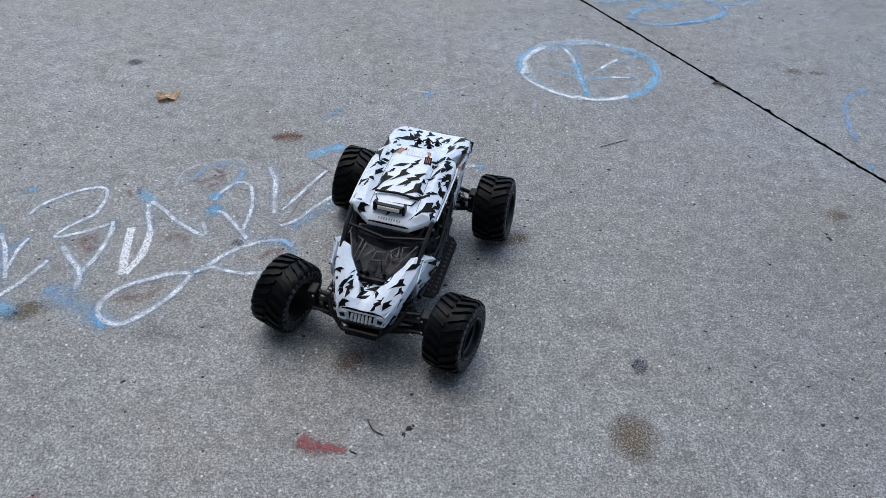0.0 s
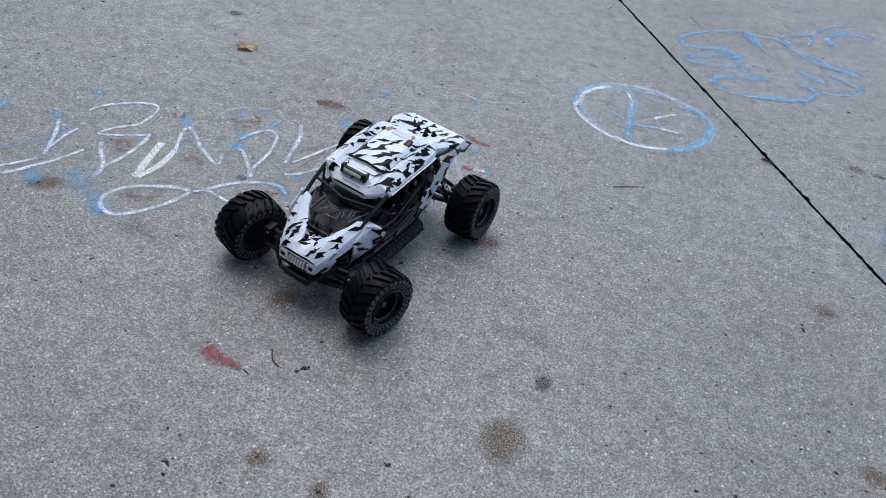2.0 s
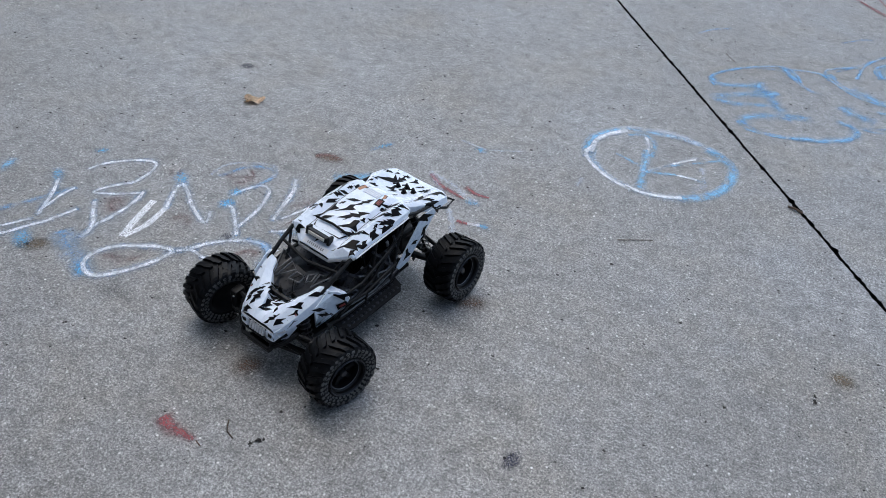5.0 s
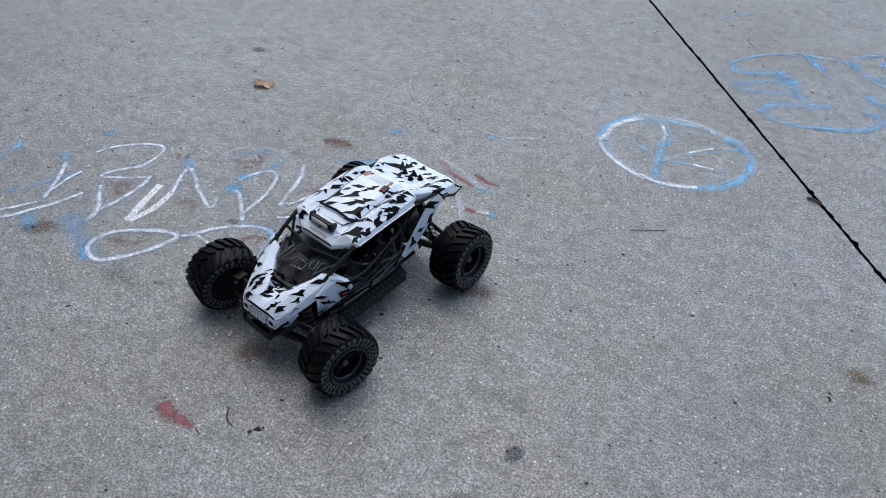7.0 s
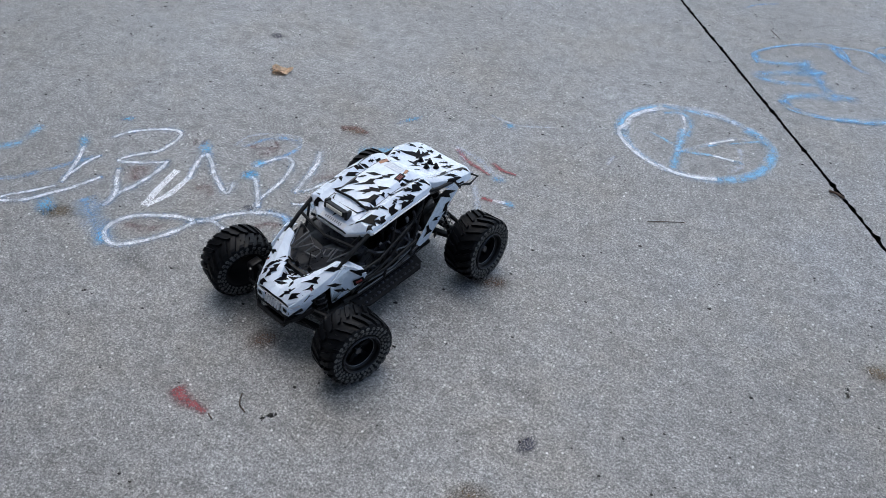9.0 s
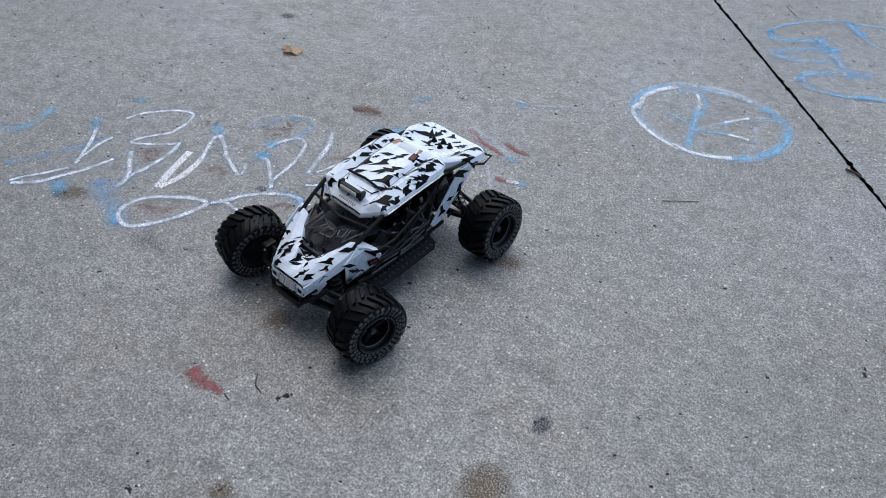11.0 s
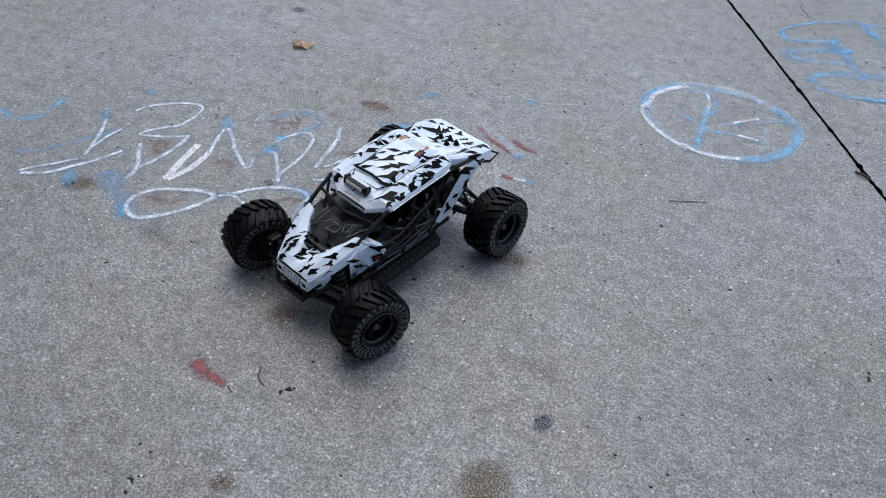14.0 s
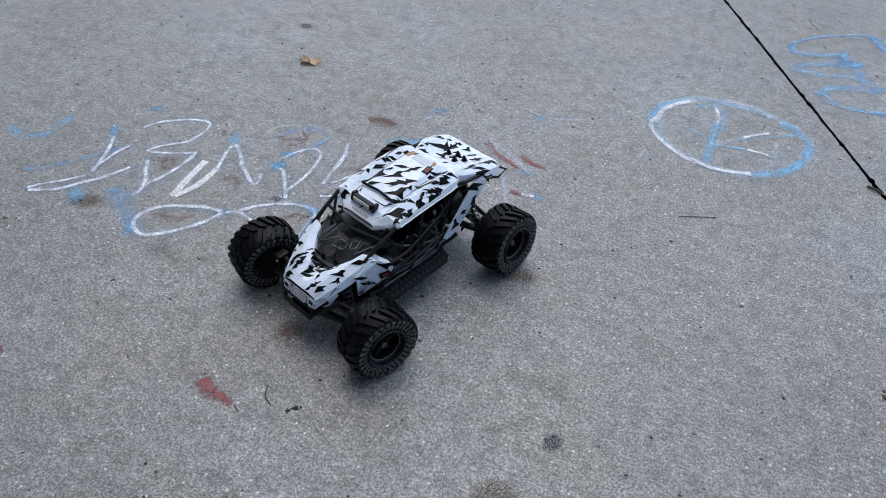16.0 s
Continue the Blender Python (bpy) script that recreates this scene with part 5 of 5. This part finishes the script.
side_shard(strip_side, 0.205, 0.189, 0.034, 0.011, -46, WEDGE)

# small slivers between the large shards
flecks = random.Random(21)
for skin, sections, x, y0, y1, count in ((body, ROOF, .078, -.03, .12, 16), (deck, DECK, .070, .15, .255, 16), (hood, HOOD, .058, -.205, -.125, 14)):
    for k in range(count):
        shard(skin, sections, flecks.uniform(-x, x), flecks.uniform(y0, y1), flecks.uniform(.010, .020), flecks.uniform(.002, .005), flecks.uniform(20, 75), flecks.choice((WEDGE, SLIVER, BOLT)))

# body posts and clips on the rear deck
for x, y in ((-.021, .206), (-.004, .216), (.017, .212), (.004, .196)):
    z = skin_height(DECK, x, y)
    bm = bmesh.new()
    tube(bm, [(x, y, z - .004), (x, y, z + .012)], 0.0028, 8)
    tube(bm, [(x - .010, y - .004, z + .006), (x, y + .004, z + .007), (x + .010, y - .002, z + .006)], 0.0016, 6)
    bmesh.ops.create_cone(bm, cap_ends=True, segments=10, radius1=.006, radius2=.004, depth=.004, matrix=pose(x, y, z + .003))
    part("body_clip", bm, INKBLACK, deck, "black body clip on a post")

# ---- loose things on the concrete ----
def leaf_mesh():
    """A dry lobed leaf, curled up at its rim."""
    bm = bmesh.new()
    tips = []
    for k in range(40):
        a = 2 * math.pi * k / 40
        r = 0.029 * (0.62 + 0.30 * abs(math.cos(2.5 * a)) + 0.12 * noise.noise(Vector((k * .7, 0, 5))))
        tips.append((a, r))
    mid = bm.verts.new((0, 0, 0.003))
    rings = []
    for f in (0.5, 1.0):
        rings.append([bm.verts.new((r * f * math.cos(a) * 1.25, r * f * math.sin(a) * 0.8, 0.002 + 0.011 * f * f * (0.5 + 0.6 * math.sin(3 * a + 1)) )) for a, r in tips])
    for k in range(40):
        j = (k + 1) % 40
        bm.faces.new((mid, rings[0][k], rings[0][j]))
        bm.faces.new((rings[0][k], rings[1][k], rings[1][j], rings[0][j]))
    bmesh.ops.solidify(bm, geom=bm.faces[:], thickness=0.0005)
    low = min(v.co.z for v in bm.verts)
    bmesh.ops.translate(bm, verts=bm.verts, vec=(0, 0, -low))
    return bm


leaf = empty("leaf", pose(-0.648, 1.822, 0.0, 0, 0, 25), "curled dry brown leaf lying on the concrete", "leaf")
part("blade", leaf_mesh(), LEAFMAT, leaf)
part("stalk", tube(bmesh.new(), [(-.018, 0, .004), (-.028, .003, .006), (-.034, .002, .003)], 0.0008, 6), TWIG, leaf)


def stick(pts, radius, label):
    bm = tube(bmesh.new(), [(x, y, radius + 0.0003 + z) for x, y, z in pts], radius, 6)
    return tagged(part("twig", bm, TWIG), label, "twig")


stick([(0.463, 1.689, 0), (0.500, 1.706, .001), (0.542, 1.728, 0)], 0.0008, "thin dark twig on the concrete")
stick([(-0.059, 0.842, 0), (-.052, .826, .002), (-.046, .818, .001), (-0.030, 0.811, 0)], 0.0011, "short bent dark twig on the concrete")
stick([(0.832, 2.026, 0), (.850, 2.020, .002), (0.869, 2.013, 0)], 0.003, "reddish brown twig lying across the joint")
stick([(0.554, 2.84, 0), (.569, 2.815, .001), (.590, 2.79, 0)], 0.0007, "thin twig on the far slab")
stick([(-.085, .778, 0), (-.072, .772, 0)], 0.0012, "tiny twig on the concrete")


def crumb(x, y, size, seed, label):
    bm = bmesh.new()
    bits = random.Random(seed)
    for k in range(5):
        r = size * (0.75 if k == 0 else bits.uniform(0.25, 0.5))
        dx, dy = (0, 0) if k == 0 else (bits.uniform(-1, 1) * size, bits.uniform(-.8, .8) * size)
        made = bmesh.ops.create_icosphere(bm, subdivisions=1, radius=1.0, matrix=pose(0, 0, 0, 0, 0, bits.uniform(0, 360)))
        for v in made["verts"]:
            j = 1 + 0.9 * noise.noise(v.co * 1.9 + Vector((seed, k * 3.0, 0)))
            v.co = Vector((dx + v.co.x * r * j * 1.2, dy + v.co.y * r * j * 0.6, (max(v.co.z, -0.2) + 0.2) * r * j * 0.35))
    low = min(v.co.z for v in bm.verts)
    bmesh.ops.translate(bm, verts=bm.verts, vec=(0, 0, -low))
    crumb.spots.append((x, y))
    ob = part("crumb", bm, CRUMB)
    ob.matrix_world = pose(x, y, 0.0001, 0, 0, seed * 40)
    return tagged(ob, label, "debris", "dark crumbs on the concrete")


crumb.spots = []
for k, (x, y, size) in enumerate(((0.013, .826, .007), (.004, .815, .005), (.021, .832, .004), (-.745, 1.056, .006), (-.842, .929, .006), (.381, 2.394, .004), (.945, 1.374, .006), (.592, 1.078, .004),
                                  (-.103, .556, .007), (.234, .696, .006), (.216, 1.127, .003), (.752, 1.229, .003), (.302, 2.294, .004), (.148, .604, .005), (.026, .622, .004), (.942, 1.391, .005))):
    crumb(x, y, size, k + 1.0, "dark crumb of dirt on the concrete")

for k, (x, y, size) in enumerate(((0.937, 1.467, 0.005), (0.945, 1.375, 0.006), (0.847, 1.313, 0.004), (0.271, 2.729, 0.006), (0.385, 2.386, 0.007), (0.308, 2.287, 0.006), (0.643, 2.917, 0.005), (1.021, 2.793, 0.006), (1.012, 2.651, 0.006), (1.089, 2.449, 0.01), (0.939, 1.465, 0.005), (0.946, 1.371, 0.005), (1.008, 1.294, 0.004), (0.557, 2.161, 0.006), (-0.103, 0.559, 0.006), (-0.835, 0.928, 0.006), (-1.230, 1.654, 0.006), (-0.895, 1.597, 0.005), (-0.632, 2.025, 0.005), (-1.191, 1.965, 0.006), (-0.695, 2.279, 0.006), (0.584, 1.079, 0.003), (0.779, 1.397, 0.003), (0.784, 1.216, 0.003), (0.166, 0.832, 0.003), (0.035, 0.652, 0.003), (0.594, 1.084, 0.004), (0.221, 1.764, 0.006), (0.306, 2.296, 0.006), (0.391, 2.396, 0.006), (0.740, 1.245, 0.003), (0.764, 1.380, 0.003), (-0.842, 0.929, 0.006))):
    if any((x - a) ** 2 + (y - b) ** 2 < 0.0004 for a, b in crumb.spots):
        continue
    crumb(x, y, size * 0.7, k + 31.0, "small dark crumb on the concrete")

# fine black grit strewn over both slabs
verts, faces = [], []
rng = random.Random(7)
for k in range(5200):
    x, y = rng.uniform(-2.2, 2.2), rng.uniform(0.2, 4.4)
    r = 0.0008 + 0.0028 * rng.random() ** 4
    base, spin = len(verts), rng.uniform(0, 6.3)
    n = 5
    for j in range(n):
        a = spin + 2 * math.pi * j / n
        rr = r * rng.uniform(0.6, 1.3)
        verts.append((x + rr * math.cos(a) * 1.4, y + rr * math.sin(a), 0.0))
    verts.append((x, y, r * 0.7))
    faces += [(base + j, base + (j + 1) % n, base + n) for j in range(n)]
mesh = bpy.data.meshes.new("grit")
mesh.from_pydata(verts, [], faces)
mesh.materials.append(CRUMB)
tagged(new("grit", mesh), "fine black grit scattered on the concrete", "grit", kind="stuff")
